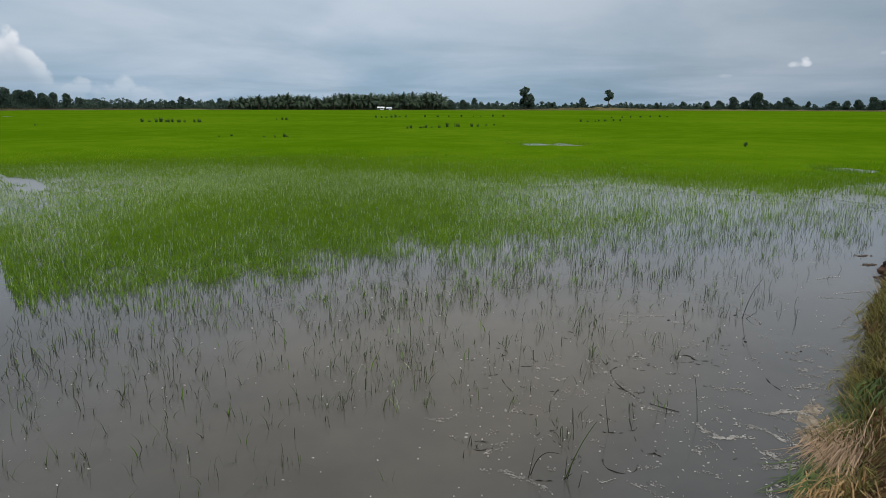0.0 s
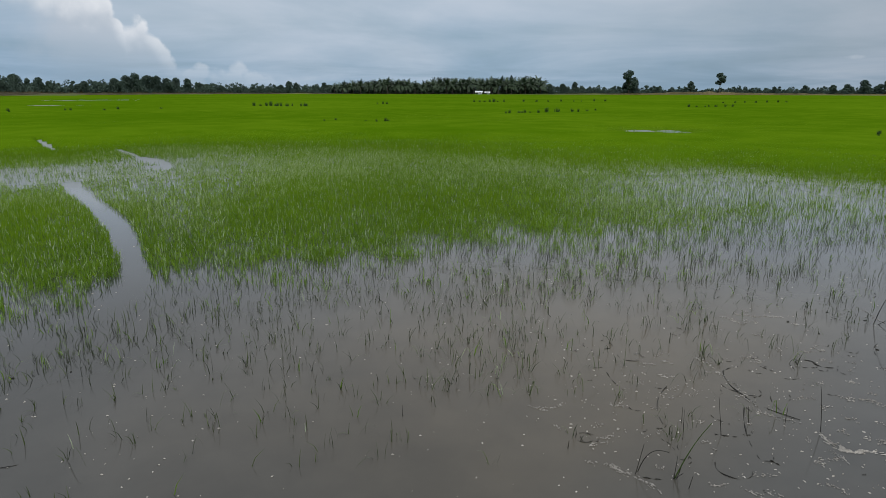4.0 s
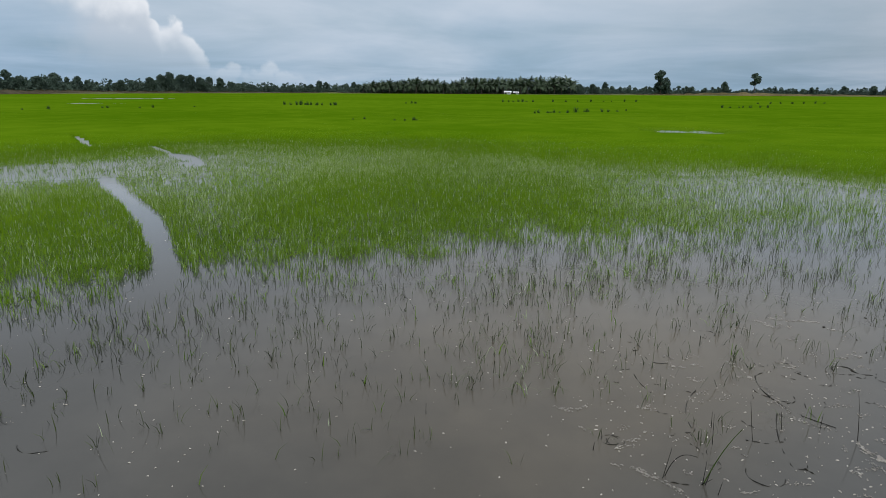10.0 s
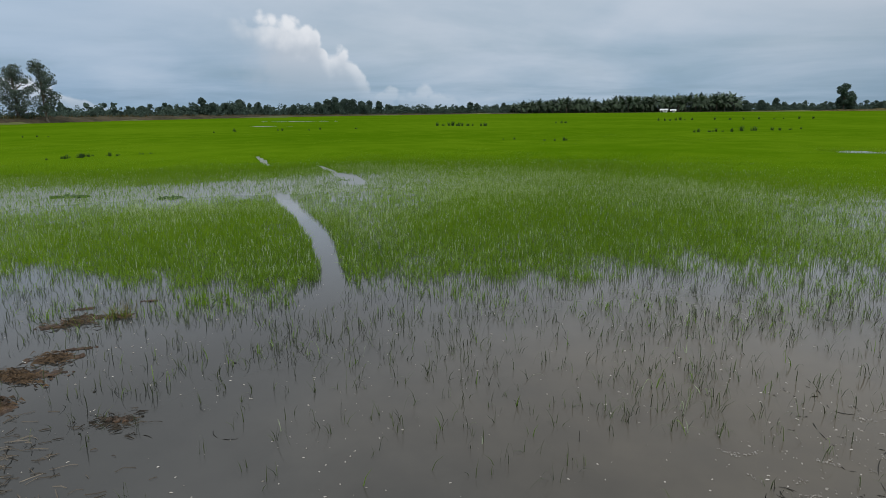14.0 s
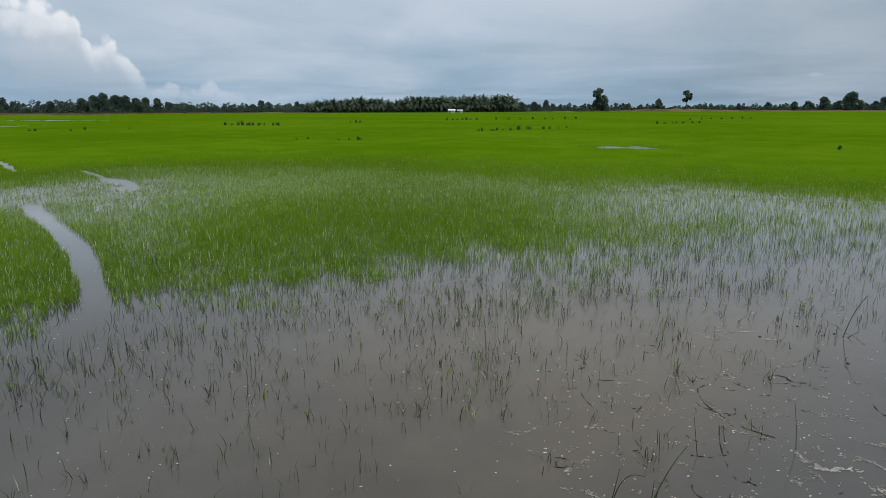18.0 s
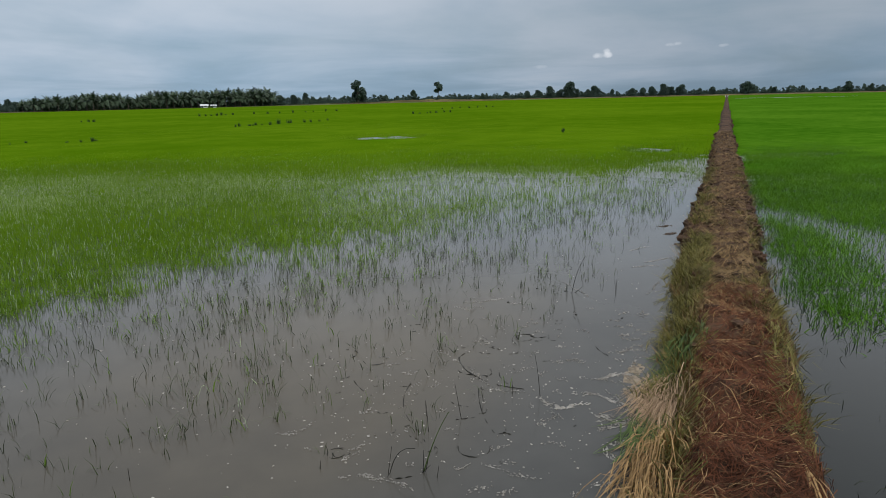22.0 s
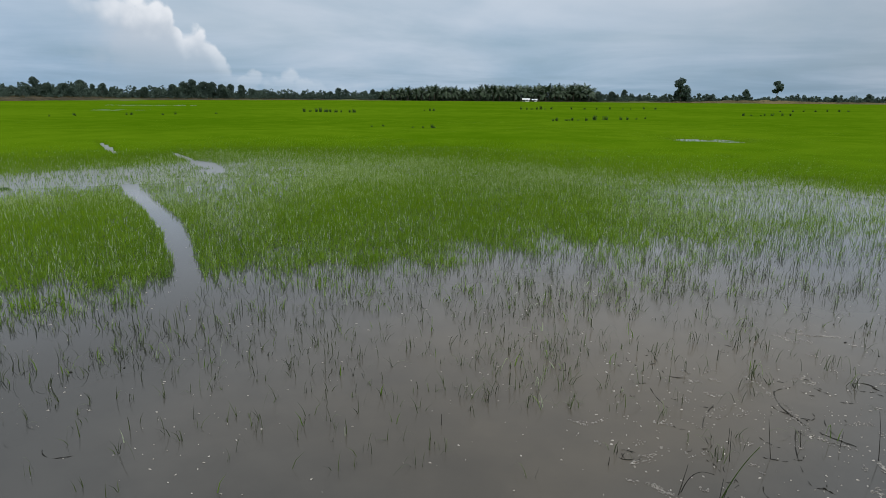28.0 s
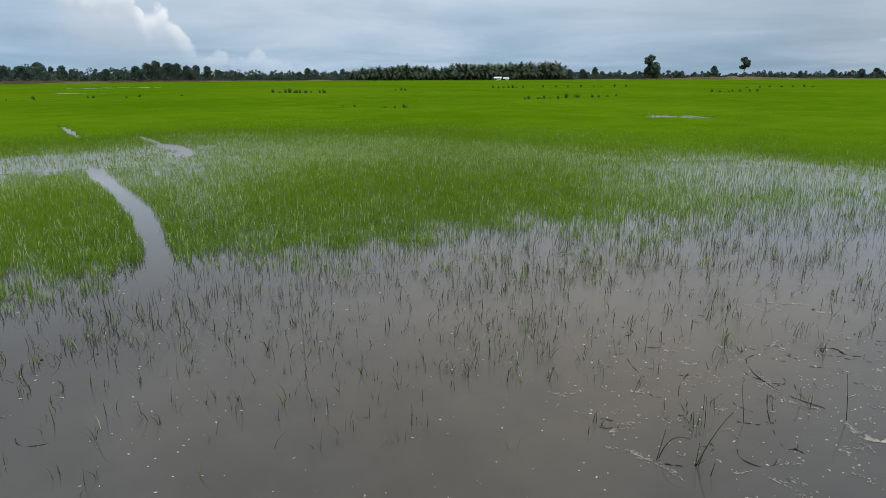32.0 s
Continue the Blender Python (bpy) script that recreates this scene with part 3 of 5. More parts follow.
# azimuth, distance, half spans
POOLS = ((7.6, 27.5, 3.0, 1.5), (-43.3, 78, 3.8, 2.6), (-41.0, 117, 4.5, 5.0), (-24.3, 97, 2.6, 1.6), (-17.8, 195, 1.8, 5), (-64.3, 72, 1.6, 1.3), (-16.6, 148, 2.8, 3), (31.0, 19.5, 2.0, 1.0))


def pool_gap(x, y):
    """Distance from the nearest pool's middle, 1 at its rim."""
    r, a = np.hypot(x, y), np.degrees(np.arctan2(x, y))
    e = np.full(np.shape(x), 9.0)
    for pa, pr, ha, hr in POOLS:
        e = np.minimum(e, np.hypot((a - pa) / ha, (r - pr) / hr))
    return e


def pooled(x, y):
    """1 in the open or half-open pools of the far paddy."""
    e = pool_gap(x, y)
    return ((e < 1) & (vnoise(x, y, 0.6, 16) > 0.28 + 0.45 * e * e)).astype(float)


# further stand, fuller leaves over the canopy
def far_density(x, y):
    s = x * BN[0] + y * BN[1]
    r = np.hypot(x, y)
    return np.clip((r - closed_edge(x, y) + 3.5) / 3.5, 0, 1) ** 1.5 * (1 - opening(x, y)) * (1 - 0.85 * pooled(x, y)) * (s < -0.2) * (60.0 / np.maximum(r, 15) / 3) ** 1.0 * (vnoise(x, y, 2.5, 8) * 0.6 + 0.6)


x, y = scatter(900000, (-48, 26), (3, 50), far_density, lambda x, y: in_view(x, y, 11, 48))
n = len(x)
v, t = blades(x, y, np.full(n, 0.0), rng.uniform(0.08, 0.16, n), rng.uniform(0.005, 0.012, n), np.abs(rng.normal(0, 0.05, n)), rng.uniform(0, 2 * np.pi, n))
stuff("rice_stand", v, t, M_rice_bright, "dense bright green young rice")

# the closed canopy from the middle distance to the far edge
def canopy_mesh(name, radii, lo, hi, step, keep, z0, mat, label):
    aa = np.radians(np.arange(lo, hi, step))
    A, R = np.meshgrid(aa, np.asarray(radii))
    X, Y = np.sin(A) * R, np.cos(A) * R
    Z = z0 * np.clip((R - closed_edge(X, Y) + 1.0) / 9.0, 0.12, 1.0) + 0.05 * (vnoise(X, Y, 0.9, 11) - 0.5) + 0.05 * (vnoise(X, Y, 6.0, 12) - 0.5)
    Z = Z * np.clip((pool_gap(X, Y) - 0.8) / 0.8, 0.05, 1)
    n = len(aa)
    i, j = np.meshgrid(np.arange(len(radii) - 1), np.arange(n - 1), indexing="ij")
    a = (i * n + j).ravel()
    q = np.stack([a, a + n, a + n + 1, a + 1], 1)
    cx, cy = X.ravel()[q].mean(1), Y.ravel()[q].mean(1)
    q = q[keep(cx, cy)]
    used, inv, faces = np.unique(q, return_inverse=True, return_counts=True)
    v = np.stack([X, Y, Z], -1).reshape(-1, 3)[used]
    v[faces < 4, 2] = -0.01
    ob = new(name, mesh_np(name, v, inv.reshape(-1, 4), mat, True))
    return tagged(ob, label, "rice", kind="stuff")




def canopy_keep(x, y):
    s = x * BN[0] + y * BN[1]
    r, a = np.hypot(x, y), np.degrees(np.arctan2(x, y))
    ok = (s < np.where(r > 60, 0.3, np.where(r > 18, 0.05, -0.12))) & (r < edge_distance(a) - 1) & (opening(x, y) < 0.5)
    ok &= r + 1.6 * (vnoise(x, y, 1.6, 14) - 0.5) + 2.4 * (vnoise(x, y, 0.3, 15) - 0.5) > closed_edge(x, y) - 0.3
    ok &= pooled(x, y) < 0.5
    return ok


rad = np.concatenate([np.geomspace(13, 60, 190), np.geomspace(61, 470, 110)])
canopy_mesh("rice_canopy", rad, -100, 42, 0.3, canopy_keep, 0.13, M_rice_far, "vivid green rice covering the far paddy")

# second paddy, across the bund: deeper green and fuller
def deep_density(x, y):
    s, u = x * BN[0] + y * BN[1], x * BU[0] + y * BU[1]
    d = np.clip((s - np.interp(u, [4, 5, 7, 12], [0.62, 0.52, 0.43, 0.38]) - 0.22 * vnoise(x, y, 0.6, 21)) * 4.0, 0, 1) * np.clip((u - 4.2 + 1.6 * (vnoise(x, y, 0.7, 22) - 0.5)) * 0.9, 0, 1) ** 1.5
    wet = np.clip(vnoise(x, y, 0.9, 23) * 2.2 - 0.15, 0.10, 1)
    open_water = np.clip((s - 1.1) / 0.5, 0, 1) * np.clip((9.5 - u) / 2.0, 0, 1) * np.clip(vnoise(x, y, 1.0, 24) * 2.2 - 0.4, 0, 1)
    return d * np.where(np.hypot(x, y) < 12, wet, 1.0) * (1 - 0.88 * open_water)


x, y = scatter(850000, (2, 24), (1, 24), deep_density, lambda x, y: (np.degrees(np.arctan2(x, y)) < 56) & (np.hypot(x, y) > 3) & (np.hypot(x, y) < 24))
n = len(x)
v, t = blades(x, y, np.full(n, -0.01), rng.uniform(0.035, 0.10, n), rng.uniform(0.004, 0.008, n), np.abs(rng.normal(0, 0.08, n)), rng.uniform(0, 2 * np.pi, n))
stuff("rice_stand_beyond_bund", v, t, M_rice_deep, "lush deep green rice in the paddy across the bund")
su, so = rng.uniform(2.6, 6.5, 420), 0.72 + 1.8 * rng.uniform(0, 1, 420) ** 1.3
k = vnoise(so, su, 0.4, 25) > 0.45
su, so = su[k], so[k]
n = len(su)
v, t = blades(su * BU[0] + so * BN[0], su * BU[1] + so * BN[1], np.full(n, -0.01), rng.uniform(0.03, 0.09, n), rng.uniform(0.003, 0.005, n), np.abs(rng.normal(0, 0.04, n)), rng.uniform(0, 2 * np.pi, n))
stuff("sparse_rice_beyond_bund", v, t, M_rice_old, "thin dark rice seedlings in the water across the bund")
x, y = scatter(330000, (2, 20), (1, 20), lambda x, y: deep_density(x, y) ** 1.5, lambda x, y: (np.degrees(np.arctan2(x, y)) < 56) & (np.hypot(x, y) > 3) & (np.hypot(x, y) < 18))
n = len(x)
v, t = blades(x, y, np.full(n, 0.0), rng.uniform(0.015, 0.055, n), rng.uniform(0.006, 0.011, n), rng.uniform(0.02, 0.11, n), rng.uniform(0, 2 * np.pi, n))
stuff("rice_undergrowth_beyond_bund", v, t, M_rice_deep, "low deep green rice leaves bent over the water")
canopy_mesh("rice_canopy_beyond_bund", np.concatenate([np.geomspace(9, 60, 120), np.geomspace(61, 470, 70)]), 28, 75, 0.3,
            lambda x, y: (x * BN[0] + y * BN[1] > np.where(np.hypot(x, y) > 60, 0.05, np.where(np.hypot(x, y) > 14, 0.28, 0.62)) + 0.2 * vnoise(x, y, 0.7, 31)) & (np.hypot(x, y) < 452) & (np.hypot(x, y) + 5 * (vnoise(x, y, 1.2, 33) - 0.5) + 4 * (vnoise(x, y, 0.3, 34) - 0.5) > 13) & ((vnoise(x, y, 2.2, 32) > 0.12) | (np.hypot(x, y) > 22)) & (np.hypot((np.degrees(np.arctan2(x, y)) - 41.5) / 4.5, (np.hypot(x, y) - 205) / 9) > 1), 0.12, M_deep_far,
            "deep green rice covering the paddy across the bund")


# ---------------------------------------------------------------- the bund
def bund_height(s, u):
    """Height of the earth ridge at offset s and distance u along it."""
    wl = 0.10 * (vnoise(u, 0 * u, 0.7, 41) - 0.5) + 0.10 * (vnoise(u, 0 * u, 2.3, 42) - 0.5)
    wr = 0.10 * (vnoise(u, 0 * u, 0.6, 43) - 0.5) + 0.10 * (vnoise(u, 0 * u, 1.9, 44) - 0.5)
    left = np.interp(u, [2, 5, 8], [-0.06, -0.10, -0.19]) + wl
    right = np.interp(u, [-5, 2, 3.8, 5, 8, 30, 500], [0.62, 0.64, 0.68, 0.60, 0.54, 0.50, 0.48]) + wr
    a = np.clip((s - left) / 0.20, -1, 1)
    b = np.clip((right - s) / 0.17, -1, 1)
    z = 0.20 * np.minimum(np.sin(a * np.pi / 2), np.sin(b * np.pi / 2))
    rough = 0.075 * (vnoise(s, u, 0.17, 45) - 0.5) + 0.05 * (vnoise(s, u, 0.06, 46) - 0.5)
    return z + rough * np.clip(z / 0.12, 0, 1)


us = np.concatenate([np.arange(-6, 1.4, 0.15), np.arange(1.4, 9, 0.025), np.arange(9, 16, 0.05), np.geomspace(16, 450, 300)])
ss = np.linspace(-0.55, 0.98, 72)
U, S = np.meshgrid(us, ss, indexing="ij")
Z = np.maximum(bund_height(S, U), -0.12)
X, Y = U * BU[0] + S * BN[0], U * BU[1] + S * BN[1]
n = len(ss)
i, j = np.meshgrid(np.arange(len(us) - 1), np.arange(n - 1), indexing="ij")
a = (i * n + j).ravel()
bund = new("bund", mesh_np("bund", np.stack([X, Y, Z], -1).reshape(-1, 3), np.stack([a, a + 1, a + n + 1, a + n], 1), M_soil, True))
tagged(bund, "narrow raised earth bund between two flooded paddies", "bund", kind="structure")


def on_bund(u, s):
    return u * BU[0] + s * BN[0], u * BU[1] + s * BN[1], bund_height(np.asarray(s, float), np.asarray(u, float))


def lying(u, s, length, width, rise, head):
    """Dead stems lying on the bund, their ends let down onto it."""
    x, y, z = on_bund(u, s)
    n = len(x)
    cx, cy = np.cos(head), np.sin(head)
    v = np.empty((n, 5, 3))
    px, py = -cy * width / 2, cx * width / 2
    z1 = z + 0.006 + rise

    def end(sign):
        ex, ey = x + sign * cx * length / 2, y + sign * cy * length / 2
        return np.maximum(bund_height(ex * BN[0] + ey * BN[1], ex * BU[0] + ey * BU[1]), 0.0) + 0.005

    z0, z2 = end(-1), end(1) + rise * 0.3
    v[:, 0] = np.stack([x - cx * length / 2 - px, y - cy * length / 2 - py, z0], 1)
    v[:, 1] = np.stack([x - cx * length / 2 + px, y - cy * length / 2 + py, z0], 1)
    v[:, 2] = np.stack([x - px + cy * rise, y - py - cx * rise, z1], 1)
    v[:, 3] = np.stack([x + px + cy * rise, y + py - cx * rise, z1], 1)
    v[:, 4] = np.stack([x + cx * length / 2, y + cy * length / 2, z2], 1)
    t = np.array([[0, 1, 3], [0, 3, 2], [2, 3, 4]])
    return v.reshape(-1, 3), (np.arange(n)[:, None, None] * 5 + t).reshape(-1, 3)


def matted(name, n, ur, sr, mat, label, long, rise, power=1.0, patch_seed=91, width=(0.0025, 0.0055), keep=0.0):
    """Stems lying in swathes: neighbours share a heading, and a patchy spread leaves dark hollows."""
    u = ur[0] + (ur[1] - ur[0]) * rng.uniform(0, 1, n) ** power
    s = rng.uniform(*sr, n)
    k = (bund_height(s, u) > 0.06) & (vnoise(s, u, 0.22, patch_seed) + 0.35 * rng.uniform(-1, 1, n) > keep)
    u, s = u[k], s[k]
    m = len(u)
    head = np.arctan2(BN[1], BN[0]) + 2.6 * (vnoise(s, u, 0.28, patch_seed + 1) - 0.5) + rng.normal(0, 0.95, m)
    v, t = lying(u, s, rng.uniform(*long, m), rng.uniform(*width, m), np.abs(rng.normal(0, rise, m)), head)
    stuff(name, v, t, mat, label, "dead grass")


matted("dead_grass_litter", 30000, (0.6, 5.0), (-0.05, 0.68), M_straw_red, "matted red-brown dead grass on the bund", (0.04, 0.15), 0.020, patch_seed=91, width=(0.0018, 0.0040), keep=0.30)
matted("dull_grass_litter", 3600, (1.2, 6.2), (-0.02, 0.66), M_straw_dull, "brown and olive dead grass strewn over the bund", (0.04, 0.15), 0.022, patch_seed=95, width=(0.0018, 0.0042), keep=0.45)
matted("far_dead_grass_litter", 20000, (4.4, 26), (-0.26, 0.60), M_straw_dull, "matted brown dead grass along the bund", (0.04, 0.13), 0.024, 1.5, 97, (0.0025, 0.006), 0.3)
matted("olive_grass_litter", 10000, (2.0, 6.8), (-0.24, 0.09), M_grass, "olive and green grass matted along the bund's edge", (0.05, 0.17), 0.038, 1.4, 103, (0.003, 0.007), 0.18)
matted("olive_grass_by_path", 2600, (2.8, 8), (0.44, 0.66), M_grass, "olive and green grass matted on the bund's other edge", (0.04, 0.13), 0.032, 1.3, 105, (0.003, 0.006), 0.50)
matted("straw_litter", 1000, (1.8, 20), (-0.2, 0.6), M_straw, "loose pale straw lying on the bund", (0.08, 0.26), 0.025, 1.5, 99, (0.002, 0.0045))


def clods(n, ur, sr, big=1.0):
    """Crumbs and clods of dry earth on the bund, one mesh."""
    bm = bmesh.new()
    bmesh.ops.create_icosphere(bm, subdivisions=1, radius=1.0)
    bv, bf = np.array([tuple(q.co) for q in bm.verts]), np.array([[q.index for q in f.verts] for f in bm.faces])
    bm.free()
    u, s = ur[0] + (ur[1] - ur[0]) * rng.uniform(0, 1, n) ** 1.4, rng.uniform(*sr, n)
    k = bund_height(s, u) > (0.06 if big < 1.5 else 0.0)
    u, s = u[k], s[k]
    x, y, z = on_bund(u, s)
    m, c = len(x), len(bv)
    r = big * rng.uniform(0.012, 0.04, m) * rng.uniform(0.5, 1, m)
    v = bv[None] * r[:, None, None] * rng.uniform(0.6, 1.3, (m, c, 1)) * (1.2, 1.2, 0.7) + np.stack([x, y, z], 1)[:, None]
    stuff("earth_clods", v.reshape(-1, 3), (np.arange(m)[:, None, None] * c + bf).reshape(-1, 3), M_soil, "dry brown clods of earth along the bund", "earth clods")


clods(2600, (3.6, 26), (-0.16, 0.56))
clods(1100, (5.5, 40), (-0.30, -0.12), 1.8)
clods(1100, (5.0, 40), (0.44, 0.60), 1.8)


def tuft(name, n, spread, height, mats, label, category, lean=0.12, width=0.005):
    """A tuft of upright leaves as one mesh."""
    x, y = rng.normal(0, spread, n), rng.normal(0, spread, n)
    head = np.arctan2(y, x) + rng.normal(0, 0.6, n)
    hh = height * rng.uniform(0.45, 1.0, n)
    v, t = blades(x, y, np.full(n, -0.02), hh, rng.uniform(0.7, 1.3, n) * width, np.abs(rng.normal(lean, lean * 0.5, n)), head)
    ob = new(name, mesh_np(name, v, t, mats))
    return tagged(ob, label, category)


def place_tufts(kinds, n, ur, sr, group, scale=(0.7, 1.2), power=1.0):
    for k in range(n):
        u = ur[0] + (ur[1] - ur[0]) * rng.uniform() ** power
        s = rng.uniform(*sr)
        x, y, z = on_bund(np.array([u]), np.array([s]))
        if k < len(kinds):
            ob = kinds[k]
            ob["group"] = group
            ob.matrix_basis = pose(x[0], y[0], max(z[0], 0.0), 0, 0, rng.uniform(0, 360)) @ Matrix.Scale(rng.uniform(*scale), 4)
        else:
            copy_thing(kinds[k % len(kinds)], pose(x[0], y[0], max(z[0], 0.0), 0, 0, rng.uniform(0, 360)))


green = [tuft("grass_tuft", 42, 0.04, 0.14, M_grass, "green grass tuft on the bund's edge", "grass tuft", 0.08, 0.007) for _ in range(4)]
place_tufts(green, 60, (3.4, 14), (-0.12, 0.04), "grass along the bund", (0.7, 1.05), 2.2)
slumped = [tuft("grass_tuft", 60, 0.05, 0.085, M_grass, "flattened olive grass tuft on the bund", "grass tuft", 0.12, 0.006) for _ in range(3)]
place_tufts(slumped, 60, (2.2, 15), (-0.08, 0.08), "flattened grass on the bund", (0.7, 1.0), 1.4)
green_r = [tuft("grass_tuft", 46, 0.045, 0.085, M_grass, "short green grass tuft by the path", "grass tuft", 0.07) for _ in range(3)]
place_tufts(green_r, 70, (3.0, 14), (0.38, 0.58), "grass on the far edge", (0.8, 1.1), 1.4)
def hanging_tuft(name, n, u0, u1, s0, length, way, mat, label, seed, width=0.0045, rise=0.10, category="dry grass"):
    """Long leaves rooted in a patch of the bund's edge, slumped along a way (along the bund, across it) and down towards the water."""
    g = np.random.default_rng(seed)
    u, s = g.uniform(u0, u1, n), s0 + g.normal(0, 0.05, n)
    x, y, z = on_bund(u, s)
    L = length * g.uniform(0.55, 1.0, n)
    du, ds = way[0] + g.normal(0, 0.16, n), way[1] + g.normal(0, 0.22, n)
    k = np.hypot(du, ds)
    hx, hy = (du * BU[0] + ds * BN[0]) / k, (du * BU[1] + ds * BN[1]) / k
    up, wide = rise * g.uniform(0.3, 1.2, n), width * g.uniform(0.5, 1.2, n)
    sway = g.normal(0, 0.03, n)
    v = np.empty((n, 9, 3))
    for q, f in enumerate((0.0, 0.3, 0.6, 0.82, 1.0)):
        cx, cy = x + hx * L * f - hy * sway * f * f, y + hy * L * f + hx * sway * f * f
        ground = np.maximum(bund_height(cx * BN[0] + cy * BN[1], cx * BU[0] + cy * BU[1]), 0.0)
        cz = np.maximum(z * (1 - f) + ground * f + up * np.sin(np.pi * (0.08 + 0.88 * f)) - 0.01, ground * 0.6 + 0.008)
        if q == 4:
            v[:, 8] = np.stack([cx, cy, cz], 1)
            continue
        w = wide * (1 - 0.55 * f) / 2
        v[:, 2 * q] = np.stack([cx - hy * w, cy + hx * w, cz], 1)
        v[:, 2 * q + 1] = np.stack([cx + hy * w, cy - hx * w, cz + 0.3 * w], 1)
    t = np.array([[0, 1, 3], [0, 3, 2], [2, 3, 5], [2, 5, 4], [4, 5, 7], [4, 7, 6], [6, 7, 8]])
    ob = new(name, mesh_np(name, v.reshape(-1, 3), (np.arange(n)[:, None, None] * 9 + t).reshape(-1, 3), mat))
    return tagged(ob, label, category)


M_straw_pink = material("bleached_straw", (0.150, 0.095, 0.055), (0.520, 0.375, 0.245), 0.75, 4.0, 20.0, island=0.6, spec=0.2)
hanging_tuft("dry_grass_tuft", 520, 3.35, 3.72, -0.08, 0.42, (-0.95, -0.06), M_straw_pink, "bleached tan straw tuft slumped over the water", 501, 0.0042, 0.10)
hanging_tuft("dry_grass_tuft", 230, 2.45, 2.95, -0.08, 0.36, (-0.98, 0.03), M_straw, "tall yellow-brown straw tuft leaning over the water", 502, 0.0068, 0.17)
hanging_tuft("dry_grass_tuft", 60, 2.9, 3.2, -0.04, 0.40, (-0.9, 0.05), M_straw, "loose yellow-brown straw fallen along the bund's edge", 503, 0.007, 0.09)
hanging_tuft("grass_tuft", 130, 2.85, 3.25, -0.12, 0.24, (-0.9, -0.10), M_grass_green, "fresh green grass tuft hanging over the water", 504, 0.008, 0.09, "grass tuft")
hanging_tuft("grass_tuft", 190, 3.65, 4.2, -0.05, 0.24, (-0.9, -0.12), M_grass_green, "fresh green grass tuft at the water's edge", 505, 0.008, 0.09, "grass tuft")
hanging_tuft("grass_tuft", 130, 4.2, 5.0, -0.10, 0.22, (-0.85, -0.15), M_grass, "olive grass tuft at the water's edge", 506, 0.008, 0.08, "grass tuft")
hanging_tuft("grass_tuft", 150, 5.0, 6.4, -0.14, 0.20, (-0.85, -0.15), M_grass, "olive grass tuft trailing at the water's edge", 507, 0.008, 0.07, "grass tuft")
hanging_tuft("grass_tuft", 70, 3.9, 4.3, 0.52, 0.20, (-0.8, 0.25), M_grass, "yellow-green grass tuft on the bund's other edge", 508, 0.008, 0.07, "grass tuft")
hanging_tuft("dry_grass_tuft", 26, 3.75, 3.95, 0.42, 0.40, (-0.25, -0.9), M_straw, "few long pale straws fallen across the bund", 509, 0.007, 0.03)
hanging_tuft("dry_grass_tuft", 5, 2.62, 2.7, 0.50, 0.34, (-0.9, 0.4), M_straw, "long pale straws lying across the bund", 510, 0.010, 0.02)
dry = [tuft("dry_grass_tuft", 40, 0.03, 0.15, M_straw, "small straw-coloured grass tuft on the bund's edge", "dry grass", 0.09, 0.005) for _ in range(3)]
for k, (u, s) in enumerate(((2.3, 0.05), (3.9, -0.06), (5.2, -0.1), (2.9, 0.04), (4.4, -0.08), (6.3, -0.12), (7.6, -0.12))):
    x, y, z = on_bund(np.array([u]), np.array([s]))
    if k < 3:
        dry[k].matrix_basis = pose(x[0], y[0], z[0])
    else:
        copy_thing(dry[k % 3], pose(x[0], y[0], z[0], 0, 0, u * 100))


# ---------------------------------------------------------------- far edge: bank, shrubs, trees
def clump_cloud(centres, radii, per, size, flat=1.0, gen=rng):
    """Leaf clumps, as small crossed faces, through a set of balls."""
    vs, ts, k = [], [], 0
    for (cx, cy, cz), r in zip(centres, radii):
        d = gen.normal(0, 1, (per, 3))
        d /= np.linalg.norm(d, axis=1)[:, None]
        p = d * r * gen.uniform(0.45, 1.08, (per, 1)) ** 0.6
        p[:, 2] *= flat
        p += (cx, cy, cz)
        a = gen.normal(0, 1, (per, 3))
        a /= np.linalg.norm(a, axis=1)[:, None]
        b = np.cross(a, gen.normal(0, 1, (per, 3)))
        b /= np.linalg.norm(b, axis=1)[:, None] + 1e-9
        sz = size * gen.uniform(0.6, 1.4, (per, 1))
        q = np.stack([p - a * sz, p + b * sz * 0.7, p + a * sz, p - b * sz * 0.7], 1)
        vs.append(q.reshape(-1, 3))
        i = np.arange(per)[:, None] * 4 + k
        ts.append(np.concatenate([i + (0, 1, 2), i + (0, 2, 3)]))
        k += per * 4
    return np.concatenate(vs), np.concatenate(ts)


def limb(bm, p0, p1, r0, r1, sides=7):
    p0, p1 = Vector(p0), Vector(p1)
    q = (p1 - p0).to_track_quat("Z", "Y").to_matrix()
    rings = []
    for p, r in ((p0, r0), ((p0 + p1) / 2 + Vector((0.04, -0.03, 0)) * (p1 - p0).length, (r0 + r1) / 2), (p1, r1)):
        rings.append([bm.verts.new(p + q @ Vector((math.cos(a) * r, math.sin(a) * r, 0))) for a in np.linspace(0, 2 * np.pi, sides, endpoint=False)])
    for a, b in zip(rings, rings[1:]):
        for k in range(sides):
            bm.faces.new((a[k], a[(k + 1) % sides], b[(k + 1) % sides], b[k]))


